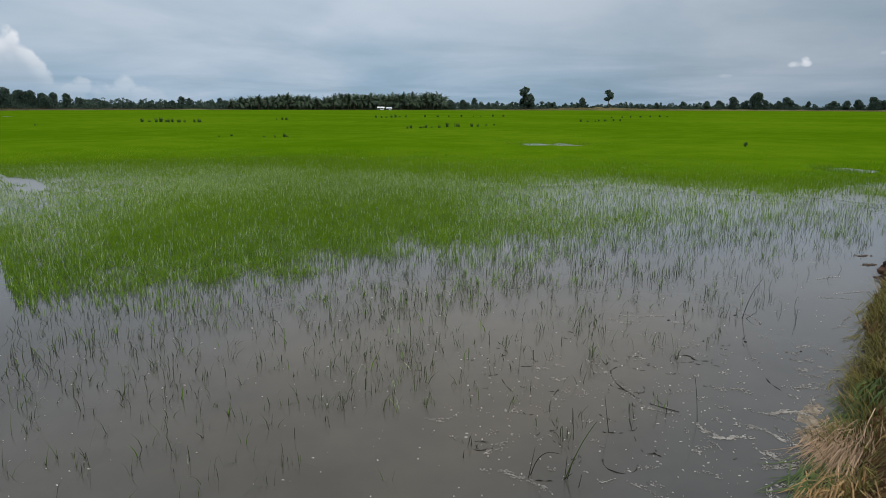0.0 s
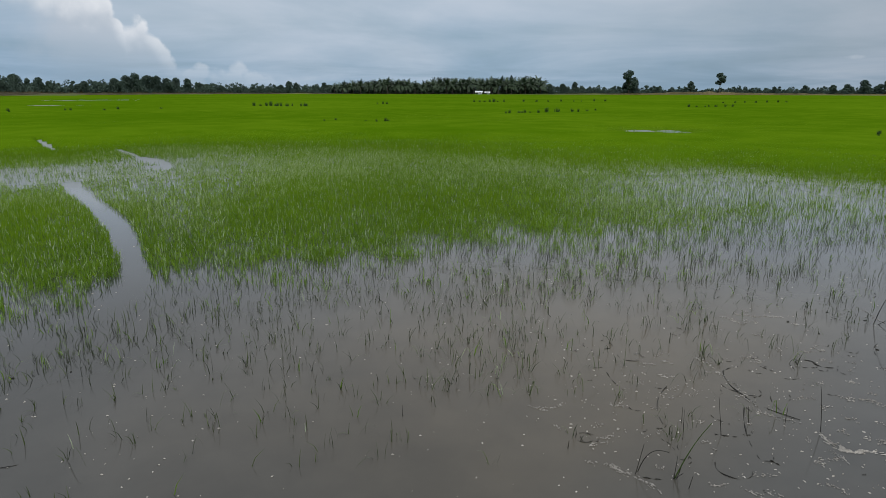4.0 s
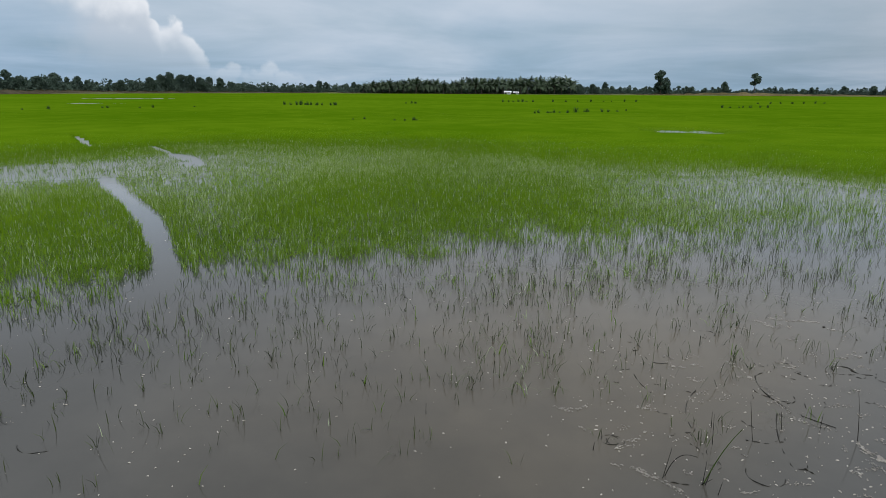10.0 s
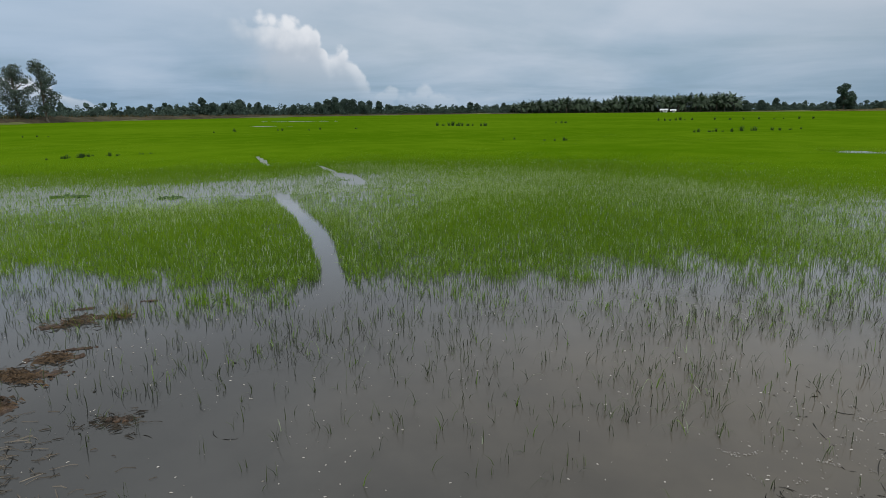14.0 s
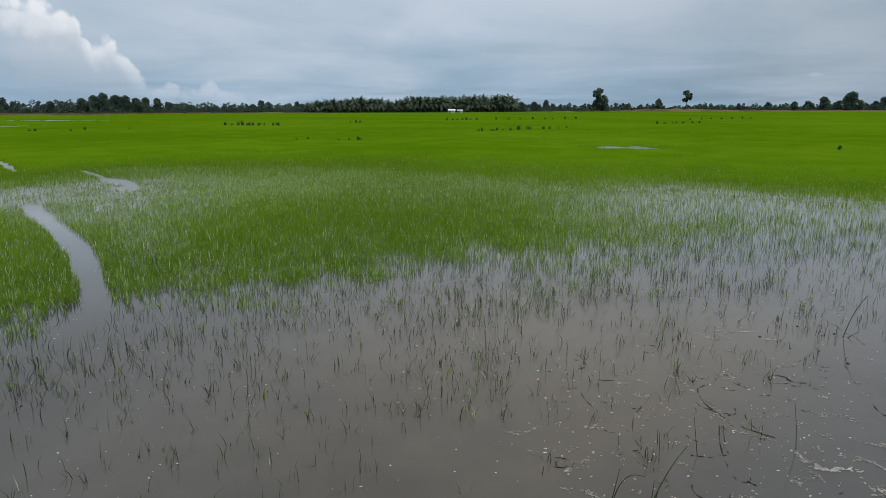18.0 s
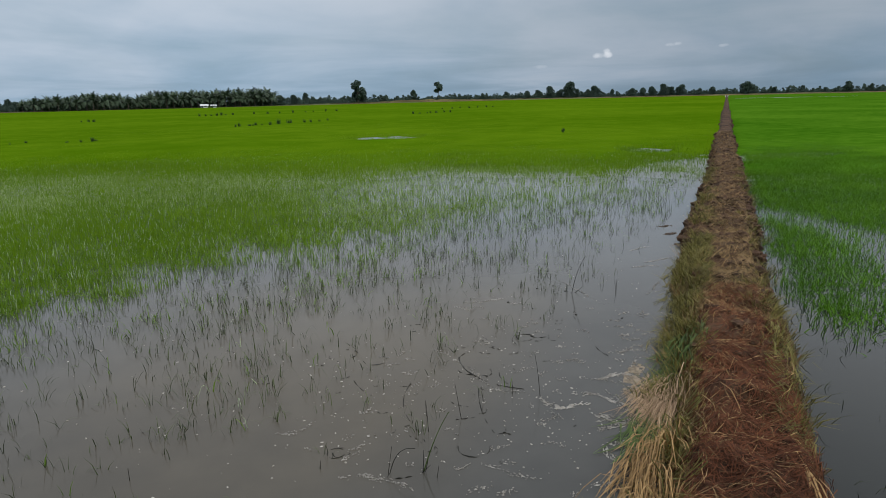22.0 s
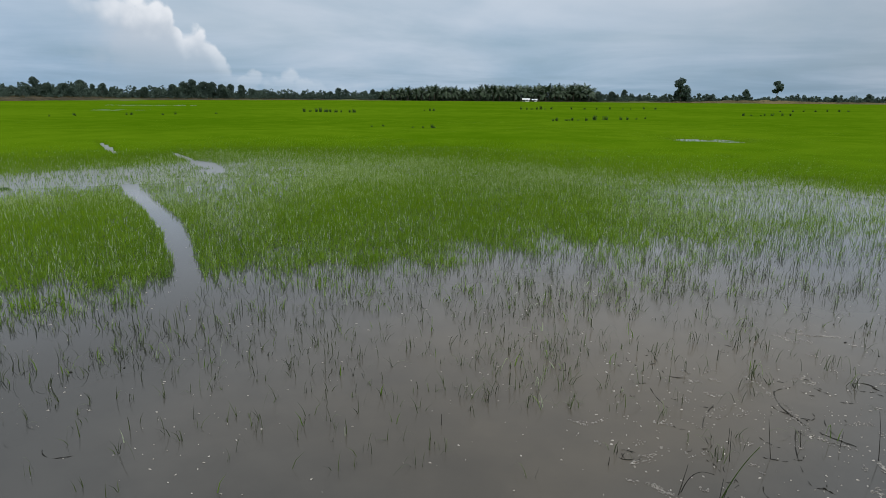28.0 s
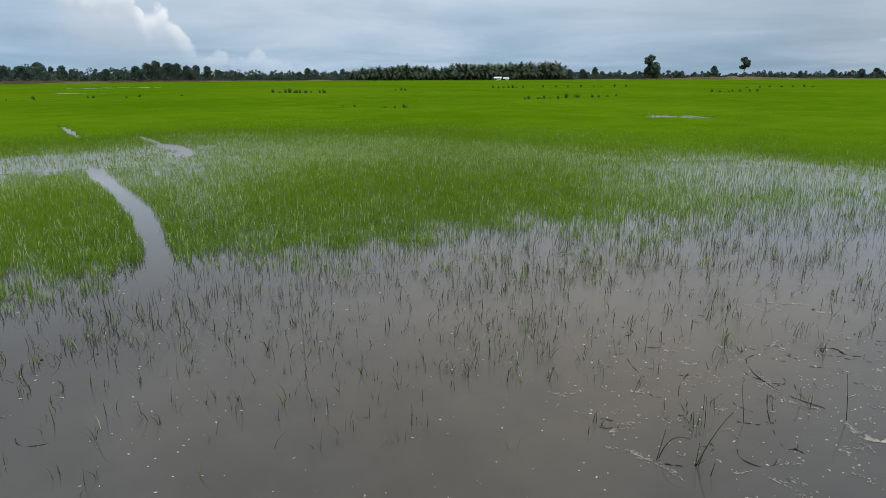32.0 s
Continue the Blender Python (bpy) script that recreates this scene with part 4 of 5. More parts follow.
def tree(name, label, height, width, stem, mat, seed, lobes=14, per=90, size=0.35, tall=False, lean=0.0, lobe=0.17):
    """A tree at the origin: trunk with limbs, and a crown of leaf clumps."""
    g = np.random.default_rng(seed)
    root = empty(name)
    bm = bmesh.new()
    r = 0.022 * height
    topz = height * (0.9 if tall else 0.72)
    limb(bm, (0, 0, -0.3), (lean * 0.4, 0, stem), r, r * 0.75)
    limb(bm, (lean * 0.4, 0, stem), (lean, 0, topz), r * 0.75, r * 0.2)
    cs, rs = [], []
    for k in range(lobes):
        f = (k + 0.5) / lobes
        zc = stem + (height - stem) * (0.12 + 0.76 * f)
        wide = width / 2 * (math.sin(math.pi * (0.12 + 0.8 * f)) ** 0.7)
        a = g.uniform(0, 2 * math.pi)
        rr = g.uniform(0.15, 0.85) * wide
        c = (lean * (0.3 + 0.7 * f) + math.cos(a) * rr, math.sin(a) * rr, zc)
        cs.append(c)
        rs.append(max(width * g.uniform(lobe, lobe * 1.65), 0.4))
        if k % 2 == 0:
            limb(bm, (lean * (0.3 + 0.5 * f), 0, stem + (topz - stem) * f * 0.75), c, r * 0.35, r * 0.08, 5)
    part("trunk", bm, M_bark, root, "grey-brown trunk with bare limbs", True)
    v, t = clump_cloud(cs, rs, per, size, 0.8, g)
    part_np("crown", v, t, mat, root, "dark green uneven crown")
    return tagged(root, label, "tree")


# left bank
def bank_profile(name, pts, width, label, mat, steps=60):
    """A low ridge along a polyline of (x, y, height)."""
    pts = np.array(pts, float)
    d = np.r_[0, np.cumsum(np.hypot(*np.diff(pts[:, :2], axis=0).T))]
    tt = np.linspace(0, d[-1], steps * 3)
    P = np.stack([np.interp(tt, d, pts[:, k]) for k in range(3)], 1)
    tang = np.gradient(P[:, :2], axis=0)
    tang /= np.linalg.norm(tang, axis=1)[:, None]
    nor = np.stack([-tang[:, 1], tang[:, 0]], 1)
    ws = np.linspace(-1, 1, 11)
    V = []
    for w in ws:
        q = P[:, :2] + nor * (w * width)
        prof = (1 - abs(w) ** 1.6)
        z = P[:, 2] * prof * (0.75 + 0.5 * vnoise(q[:, 0], q[:, 1], 2.0, 51)) - 0.15 * (abs(w) > 0.9)
        V.append(np.stack([q[:, 0], q[:, 1], z], 1))
    V = np.stack(V, 1)
    m, n = V.shape[:2]
    i, j = np.meshgrid(np.arange(m - 1), np.arange(n - 1), indexing="ij")
    a = (i * n + j).ravel()
    ob = new(name, mesh_np(name, V.reshape(-1, 3), np.stack([a, a + n, a + n + 1, a + 1], 1), mat, True))
    return tagged(ob, label, "bank", kind="structure")


def edge_point(a, extra=0.0):
    return polar(a, float(edge_distance(a)) + extra)


bank_profile("dry_bank_left", [(*edge_point(a, 5), h) for a, h in ((-105, 1.2), (-85, 1.2), (-72, 1.2), (-62, 1.2), (-54, 1.1), (-46, 0.9), (-38, 0.6), (-28, 0.5), (-20, 0.4))], 4.0,
             "low brown bank of dry weeds at the paddy's edge", M_bank)
bank_profile("dry_bank_right", [(*edge_point(a, 6), h) for a, h in ((-2, 0.4), (6, 0.9), (9, 1.6), (12, 1.8), (15, 1.2), (20, 0.9), (30, 0.8), (45, 0.8), (70, 0.8))], 5.0,
             "low tan bank of dry grass at the far edge", M_bank_tan)


def shrub_belt(name, a0, a1, back, height, gap, label, seed, mat=M_leaf_hazed, size=0.4):
    """A belt of scrub along the paddy's edge, one mesh."""
    g = np.random.default_rng(seed)
    cs, rs = [], []
    a = a0
    while a < a1:
        d = float(edge_distance(a)) + back + g.uniform(-4, 8)
        hh = height * (0.35 + 0.75 * g.uniform() ** 2.5)
        x, y = polar(a, d)
        cs.append((x, y, hh * 0.3))
        rs.append(hh * g.uniform(0.55, 0.85))
        slim = g.uniform(0.2, 0.45)
        for f in (0.3, 0.62, 0.9):
            cs.append((x + g.normal(0, 0.12) * hh, y + g.normal(0, 0.12) * hh, hh * f))
            rs.append(hh * slim * (1.15 - 0.75 * f) * g.uniform(0.8, 1.2))
        a += gap * g.uniform(0.3, 1.0)
    v, t = clump_cloud(cs, rs, 34, size * 0.7, 0.9, g)
    ob = new(name, mesh_np(name, v, t, mat))
    return tagged(ob, label, "shrubs", kind="stuff")


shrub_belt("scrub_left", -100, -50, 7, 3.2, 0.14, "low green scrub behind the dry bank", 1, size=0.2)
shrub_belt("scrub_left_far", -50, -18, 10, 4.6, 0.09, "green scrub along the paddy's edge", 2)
def bank_weeds(name, a0, a1, n, mat, label, seed, tall=0.55):
    """Dry weeds standing on the bank, one mesh."""
    g = np.random.default_rng(seed)
    a = g.uniform(a0, a1, n)
    d = edge_distance(a) + g.uniform(1.5, 8.0, n)
    x, y = np.sin(np.radians(a)) * d, np.cos(np.radians(a)) * d
    z = np.interp(a, [-60, -46, -38, -28, -2, 6, 9, 12, 15, 20], [1.05, 0.8, 0.5, 0.4, 0.3, 0.8, 1.4, 1.6, 1.0, 0.7]) * (1 - np.abs((d - edge_distance(a) - 5) / 4) ** 1.6).clip(0, 1)
    lean = np.abs(g.normal(0, 0.2, n))
    v, t = blades(x, y, z - 0.1, tall * g.uniform(0.5, 1.6, n), g.uniform(0.10, 0.28, n), lean, g.uniform(0, 2 * np.pi, n), rng=g)
    stuff(name, v, t, mat, label, "weeds")


bank_weeds("bank_weeds", -100, -30, 9000, M_bank_weed, "dry brown and green weeds standing on the bank", 8)
bank_weeds("bank_weeds_far", -30, 62, 7000, M_bank_weed, "dry weeds along the far edge of the paddy", 9, 0.45)
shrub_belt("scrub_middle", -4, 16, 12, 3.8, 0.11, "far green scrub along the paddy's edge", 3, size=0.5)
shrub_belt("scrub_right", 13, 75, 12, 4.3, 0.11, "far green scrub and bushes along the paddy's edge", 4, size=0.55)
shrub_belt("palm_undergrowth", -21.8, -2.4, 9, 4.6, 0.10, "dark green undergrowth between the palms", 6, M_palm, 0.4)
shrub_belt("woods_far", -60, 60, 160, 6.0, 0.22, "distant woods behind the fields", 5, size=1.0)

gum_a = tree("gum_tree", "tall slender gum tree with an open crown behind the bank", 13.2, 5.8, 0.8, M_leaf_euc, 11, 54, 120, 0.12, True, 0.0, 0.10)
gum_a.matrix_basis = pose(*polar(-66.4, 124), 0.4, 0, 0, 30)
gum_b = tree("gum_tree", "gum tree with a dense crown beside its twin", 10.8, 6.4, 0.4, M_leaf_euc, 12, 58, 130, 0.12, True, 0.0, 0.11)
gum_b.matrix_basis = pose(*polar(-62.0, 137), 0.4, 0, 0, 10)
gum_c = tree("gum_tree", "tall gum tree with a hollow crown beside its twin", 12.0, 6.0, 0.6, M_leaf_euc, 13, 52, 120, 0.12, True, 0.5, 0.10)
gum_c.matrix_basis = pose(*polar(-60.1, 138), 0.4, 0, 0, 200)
copy_thing(gum_a, pose(*polar(-70.2, 118), 0.4, 0, 0, 160) @ Matrix.Scale(0.8, 4))
copy_thing(gum_b, pose(*polar(-68.4, 122), 0.4, 0, 0, 80) @ Matrix.Scale(0.55, 4))

kind_round = tree("broadleaf_tree", "round dark broadleaf tree at the field's edge", 8.0, 6.6, 0.2, M_leaf_hazed, 21, 34, 260, 0.20, False, 0.0, 0.16)
kind_tall = tree("broadleaf_tree", "tall dark tree standing over the scrub", 9.0, 5.0, 0.5, M_leaf_hazed, 22, 30, 240, 0.20, True, 0.0, 0.16)
kind_open = tree("broadleaf_tree", "slight open tree at the field's edge", 7.0, 4.0, 0.6, M_leaf_hazed, 23, 20, 160, 0.19, True, 0.0, 0.15)
kind_lone = tree("broadleaf_tree", "lone round-headed tree with a bare trunk at the field's edge", 9.0, 6.4, 1.2, M_leaf_hazed, 25, 22, 120, 0.24, False, 0.2, 0.115)
kind_stem = tree("broadleaf_tree", "small top-heavy tree on a bare thin trunk at the field's edge", 7.0, 3.8, 2.9, M_leaf_hazed, 26, 14, 120, 0.22, True, 0.5, 0.14)
kinds = {"s": (kind_lone, 9.0), "r": (kind_round, 8.0), "t": (kind_tall, 9.0), "o": (kind_open, 7.0), "v": (kind_stem, 7.0)}
first = dict.fromkeys(kinds, True)


def plant(kind, a, top, back, turn=0.0):
    """Stand a tree at azimuth a whose top shows at that elevation in degrees."""
    ob, h = kinds[kind]
    d = float(edge_distance(a)) + back
    k = (math.tan(radians(top)) * d + 1.6 - 0.4) / h
    m = pose(*polar(a, d), 0.4, 0, 0, turn) @ Matrix.Scale(k, 4)
    if first[kind]:
        ob.matrix_basis, first[kind] = m, False
    else:
        copy_thing(ob, m @ Matrix.Scale(1 / ob.scale[0], 4))


ROW = "o-57:.35 o-56.4:.3 o-55:.3 r-53.4:.67 o-51.4:.8 o-50.3:.6 s-48.8:1.38 r-48.1:.9 r-45.8:1.18 r-46.8:.9 o-44.2:1.0 o-43.2:.6 r-41.3:.7 r-40.2:.65 r-39:.95 t-38.2:1.2 t-37.5:1.4 r-36.8:1.2 t-36:1.2 r-35.2:1.0 t-34.5:1.05 t-33.6:1.0 r-32.7:.6 r-31.2:.35 r-29.5:.3 o-28:.4 t-25.3:.85 o-24.7:.75 o-26:.55 t-22.3:.75 r-21.8:.55 " \
      "s4.72:1.9 r4.5:.9 r5.1:.95 o.1:.9 r-.9:.7 r-2:.7 o1.4:.5 r7:.45 r8.2:.42 o9.7:.95 o9.9:.6 v11.94:1.6 o16:.5 o18.1:.6 r20:.6 r21:.65 r22.05:.95 r23.7:1.3 r22.9:.65 o24.4:.7 r25.95:.9 r25.4:.6 o27.4:.6 r29:.6 r29.9:.62 r30.7:.7 r31.7:.9 r32.3:.65 r33:.8 o34.5:.5 r35.5:.55 r38.2:.9 r37.8:.75 r40:.4 o42:.5 r45:.7 o46.5:.5"
for k, word in enumerate(ROW.split()):
    a, top = word[1:].split(":")
    plant(word[0], float(a), float(top), 6 + (k * 7) % 12, k * 67.0)


def palm(seed, height):
    """A palm: ringed trunk and a crown of arching fronds."""
    g = np.random.default_rng(seed)
    root = empty("palm_tree")
    bm = bmesh.new()
    limb(bm, (0, 0, -0.3), (0.15, 0.05, height * 0.42), 0.22, 0.15)
    part("trunk", bm, M_bark, root, "grey ringed trunk", True)
    vs, ts, k = [], [], 0
    for f in range(26):
        a = 2 * math.pi * (f * 0.381)
        up = g.uniform(-0.15, 1.4)
        length = g.uniform(0.38, 0.58) * height
        base = np.array([0.15, 0.05, height * 0.42])
        p, d = base.copy(), np.array([math.cos(a) * math.cos(up), math.sin(a) * math.cos(up), math.sin(up)])
        side = np.array([-math.sin(a), math.cos(a), 0.0])
        steps = 9
        for sgm in range(steps):
            q = p + d * length / steps
            fall = 0.9 * length * 0.22 * math.sin(math.pi * (0.18 + 0.75 * sgm / steps))
            for sd in (-1, 1):
                tip = (p + q) / 2 + side * sd * fall + d * fall * 0.5 - np.array([0, 0, 0.35 * fall])
                vs += [p, q, tip]
                ts.append((k, k + 1, k + 2))
                k += 3
            p = q
            d = d + np.array([0, 0, -0.17])
            d /= np.linalg.norm(d)
    part_np("crown", np.array(vs), np.array(ts), M_palm, root, "dark green feathery fronds")
    return tagged(root, "dark green feathery palm in a dense grove", "palm", "palm grove")


palms = [palm(31 + k, 8.0) for k in range(4)]
for k in range(96):
    row = k % 3
    a = -21.2 + (k // 3) * 18.4 / 31 + (row - 1) * 0.2 + rng.uniform(-0.12, 0.12)
    d = float(edge_distance(a)) + 4 + row * 9
    top = np.interp(a, [-22, -20.5, -17, -15, -14, -12, -9, -6, -4, -2.8], [0.6, 0.82, 1.05, 1.15, 0.75, 1.2, 1.22, 1.2, 1.36, 1.2]) * rng.uniform(0.8, 1.03)
    size = (math.tan(radians(top)) * d + 1.3) / 6.3
    m = pose(*polar(a, d), 0.3, 0, 0, rng.uniform(0, 360)) @ Matrix.Scale(size, 4)
    if k < 4:
        palms[k].matrix_basis = m
    else:
        copy_thing(palms[k % 4], m @ Matrix.Scale(1 / palms[k % 4].scale[0], 4))


def farm_shed(length, depth, wall, ridge, place, turn):
    root = empty("farm_shed", place, turn)
    bm = bmesh.new()
    bmesh.ops.create_cube(bm, size=1, matrix=Matrix.Translation((0, 0, wall / 2)) @ Matrix.Diagonal((length, depth, wall, 1)))
    part("wall", bm, M_white, root)
    bm = bmesh.new()
    o, e = 0.35, 0.06
    pr = [(-depth / 2 - o, wall - 0.1), (0, ridge), (depth / 2 + o, wall - 0.1), (depth / 2 + o, wall - 0.1 + e), (0, ridge + e + 0.03), (-depth / 2 - o, wall - 0.1 + e)]
    ends = [[bm.verts.new((sx * (length / 2 + o), y, z)) for y, z in pr] for sx in (-1, 1)]
    for k in range(6):
        bm.faces.new((ends[0][k], ends[0][(k + 1) % 6], ends[1][(k + 1) % 6], ends[1][k]))
    bm.faces.new(ends[0][::-1])
    bm.faces.new(ends[1])
    part("roof", bm, M_roof, root, "pale sheet roof")
    for px, w, h, z in ((-length * 0.3, 0.9, 1.1, 0.0), (length * 0.15, 1.2, 0.6, 0.5)):
        bm = bmesh.new()
        bmesh.ops.create_cube(bm, size=1, matrix=Matrix.Translation((px, -depth / 2, z + h / 2)) @ Matrix.Diagonal((w, 0.08, h, 1)))
        part("door" if z == 0 else "window", bm, M_dark, root)
    return tagged(root, "low white farm shed in front of the palms", "shed")


farm_shed(3.4, 3.0, 1.1, 1.7, (*polar(-8.4, 338), 0.1), 8)
farm_shed(2.4, 2.4, 0.9, 1.4, (*polar(-7.65, 338), 0.1), 8)


# ---------------------------------------------------------------- weed clumps in the far rice
def weed_clump(n, spread, height):
    x, y = rng.normal(0, spread, n), rng.normal(0, spread, n)
    v, t = blades(x, y, np.full(n, -0.05), height * rng.uniform(0.5, 1.0, n), np.full(n, 0.022), np.abs(rng.normal(0.06, 0.04, n)), np.arctan2(y, x))
    ob = new("weed_clump", mesh_np("weed_clump", v, t, M_weed))
    return tagged(ob, "dark green weed clump standing above the rice", "weeds", "weed clumps")


weeds = [weed_clump(80, 0.055, 0.58), weed_clump(64, 0.08, 0.44), weed_clump(46, 0.045, 0.52)]
spots = []


def row(x0, y0, x1, y1, n, size):
    for k in range(n):
        f = (k + 0.5) / n
        spots.append((x0 + (x1 - x0) * f + rng.normal(0, 0.12), y0 + (y1 - y0) * f + rng.normal(0, 0.3), size * rng.uniform(0.7, 1.2)))


row(-31.8, 58.8, -26.0, 58.3, 11, 1.0)
row(-23.0, 71, -21.3, 72.4, 3, 0.9)
row(-13.9, 88.5, -9.7, 92.6, 7, 1.1)
row(-8.0, 95, 6, 108, 8, 0.9)
row(-4.6, 44.2, -2.6, 45.9, 6, 0.55)
spots += [(-2.36, 46.0, 0.75), (-1.82, 47.3, 0.95), (-1.08, 47.9, 1.1), (0.04, 48.9, 0.8), (0.5, 49.6, 0.6), (1.2, 50.8, 0.6), (1.9, 52.6, 0.6)]
row(11.4, 67.6, 16.8, 71.8, 7, 0.8)
row(20, 95, 34, 108, 7, 0.9)
spots += [(-48.4, 21.1, 0.55), (-48.1, 21.7, 0.75), (-47.3, 23.4, 0.6), (-45.6, 24.3, 0.4), (-45.5, 25.2, 0.4), (-44.0, 25.1, 0.4), (-38.5, 34.6, 0.5), (-38.7, 36.9, 0.7), (-38.2, 36.5, 0.4), (-36.9, 40.0, 0.6), (-36.6, 40.2, 0.6), (-35.4, 42.2, 0.5), (-35.2, 43.5, 0.75), (-34.0, 40.6, 0.4), (-33.0, 45.8, 0.6), (-12.4, 30.2, 0.35), (-12.0, 30.8, 0.4)]
row(-10.5, 30.5, -9.0, 31.5, 4, 0.5)
row(10.8, 25.2, 11.9, 26.8, 5, 0.35)
row(-21.9, 13.2, -21.5, 14.0, 12, 0.45)
row(-22.2, 12.6, -20.9, 16.2, 14, 0.25)
for k, (x, y, sz) in enumerate(spots):
    m = pose(x, y, 0.08, 0, 0, k * 50.0) @ Matrix.Scale(sz, 4)
    if k < 3:
        weeds[k].matrix_basis = m
    else:
        copy_thing(weeds[k % 3], m @ Matrix.Scale(1 / weeds[k % 3].scale[0], 4))


# ---------------------------------------------------------------- floating things
def patch(name, rx, ry, thick, mat, label, category, seed, edge=0.9, cells=46):
    """An irregular flat raft with a ragged outline, its rim just under the water."""
    n = cells
    uu = np.linspace(-1.3, 1.3, n)
    A, B = np.meshgrid(uu, uu, indexing="ij")
    r = np.hypot(A, B) + edge * (vnoise(A * rx, B * ry, 0.35 * (rx + ry) / 2, seed) - 0.5) * 2 + 0.5 * edge * (vnoise(A * rx, B * ry, 0.12 * (rx + ry) / 2, seed + 1) - 0.5) * 2 + 0.6 * edge * (vnoise(A * rx, B * ry, 0.015, seed + 5) - 0.5)
    Z = np.clip((1 - r) * 3, -0.6, 1) * thick * (0.6 + 0.8 * vnoise(A * rx, B * ry, 0.05, seed + 2))
    v = np.stack([A * rx, B * ry, Z], -1).reshape(-1, 3)
    i, j = np.meshgrid(np.arange(n - 1), np.arange(n - 1), indexing="ij")
    a = (i * n + j).ravel()
    q = np.stack([a, a + n, a + n + 1, a + 1], 1)
    q = q[(Z.ravel()[q] > -0.5 * thick).any(1)]
    used, inv = np.unique(q, return_inverse=True)
    ob = new(name, mesh_np(name, v[used], inv.reshape(-1, 4), mat, True))
    return tagged(ob, label, category)


for k, (x, y, rx, ry, rot) in enumerate(((-4.00, 1.47, 0.30, 0.10, 25), (-3.82, 1.58, 0.13, 0.06, 25), (-4.20, 1.45, 0.14, 0.07, 20), (-4.10, 1.87, 0.20, 0.07, 35), (-3.95, 1.98, 0.11, 0.035, 30), (-4.18, 2.15, 0.15, 0.045, 45), (-4.20, 2.34, 0.09, 0.02, 45), (-4.82, 2.55, 0.12, 0.04, 50), (-4.76, 2.78, 0.13, 0.04, 50), (-4.60, 2.93, 0.09, 0.035, 50), (-5.05, 2.92, 0.10, 0.02, 50), (-4.75, 3.32, 0.06, 0.02, 40), (-2.99, 1.80, 0.06, 0.03, 20))):
    ob = patch("mud_mat", rx, ry, 0.008, M_mud, "brown clotted mat of mud and rotten straw afloat", "mud mat", 61 + 3 * k)
    ob["group"] = "mud mats"
    ob.matrix_basis = pose(x, y, 0.0, 0, 0, rot)


def floating_straw(name, label, n, cx, cy, rx, ry, mat, long, width, seed, tilt=0.004):
    """Loose strands lying on the water round a place."""
    g = np.random.default_rng(seed)
    x, y = cx + g.normal(0, rx, n), cy + g.normal(0, ry, n)
    a, L = g.normal(0.5, 0.7, n), g.uniform(*long, n)
    w = g.uniform(0.6, 1.3, n) * width
    bowx, bowy = g.normal(0, 0.12, n) * L, g.normal(0, 0.12, n) * L
    v = np.empty((n, 6, 3))
    for q, f in enumerate((-0.5, 0.0, 0.5)):
        for sd in (0, 1):
            o = (sd - 0.5) * w * (1 - abs(f) * 0.9)
            v[:, 2 * q + sd] = np.stack([x + np.cos(a) * L * f - np.sin(a) * o + bowx * (f == 0), y + np.sin(a) * L * f + np.cos(a) * o + bowy * (f == 0), 0.002 + g.uniform(0, tilt, n) * (f == 0) + 0.003 * sd], 1)
    t = np.array([[0, 2, 3], [0, 3, 1], [2, 4, 5], [2, 5, 3]])
    stuff(name, v.reshape(-1, 3), (np.arange(n)[:, None, None] * 6 + t).reshape(-1, 3), mat, label, "straw")


M_straw_rot = material("rotten_straw", (0.024, 0.016, 0.009), (0.150, 0.096, 0.050), 0.8, 5.0, 20.0, island=0.7)
M_straw_dark = material("dark_wet_straw", (0.010, 0.009, 0.007), (0.090, 0.072, 0.050), 0.6, 5.0, 20.0, island=0.7, spec=0.3)
M_straw_wet = material("wet_straw", (0.030, 0.025, 0.017), (0.190, 0.160, 0.120), 0.6, 5.0, 20.0, island=0.7)
floating_straw("floating_straw", "grey wet straw scattered on the water", 420, -3.35, 1.02, 0.42, 0.22, M_straw_wet, (0.03, 0.12), 0.0045, 401)
floating_straw("dark_floating_straw", "dark rotten straw scattered on the water", 420, -3.45, 1.05, 0.40, 0.24, M_straw_dark, (0.02, 0.10), 0.0035, 411)
floating_straw("floating_straw_knot", "knot of dark wet straw half under water", 80, -2.99, 1.78, 0.08, 0.06, M_straw_dark, (0.02, 0.08), 0.003, 402, 0.012)
floating_straw("dead_straw_clump", "brown clump of dead straw on the water", 90, -3.10, 1.04, 0.07, 0.05, M_straw_rot, (0.03, 0.09), 0.0045, 412, 0.03)
for k, (x, y, rx, ry, count) in enumerate(((-4.00, 1.47, 0.15, 0.06, 420), (-4.10, 1.87, 0.10, 0.045, 240), (-4.18, 2.15, 0.07, 0.04, 130), (-4.79, 2.68, 0.08, 0.09, 120), (-4.60, 2.93, 0.05, 0.03, 50), (-3.82, 1.58, 0.08, 0.04, 120))):
    floating_straw("straw_on_mats", "brown rotten straw on a floating mat", count, x, y, rx, ry, M_straw_rot, (0.03, 0.10), 0.0035, 403 + k, 0.022)
yellowing = tuft("grass_tuft", 60, 0.05, 0.16, M_grass, "yellowing grass tuft growing on a floating mat", "grass tuft", 0.05, 0.005)
yellowing.matrix_basis = pose(-4.57, 2.91, 0.01)
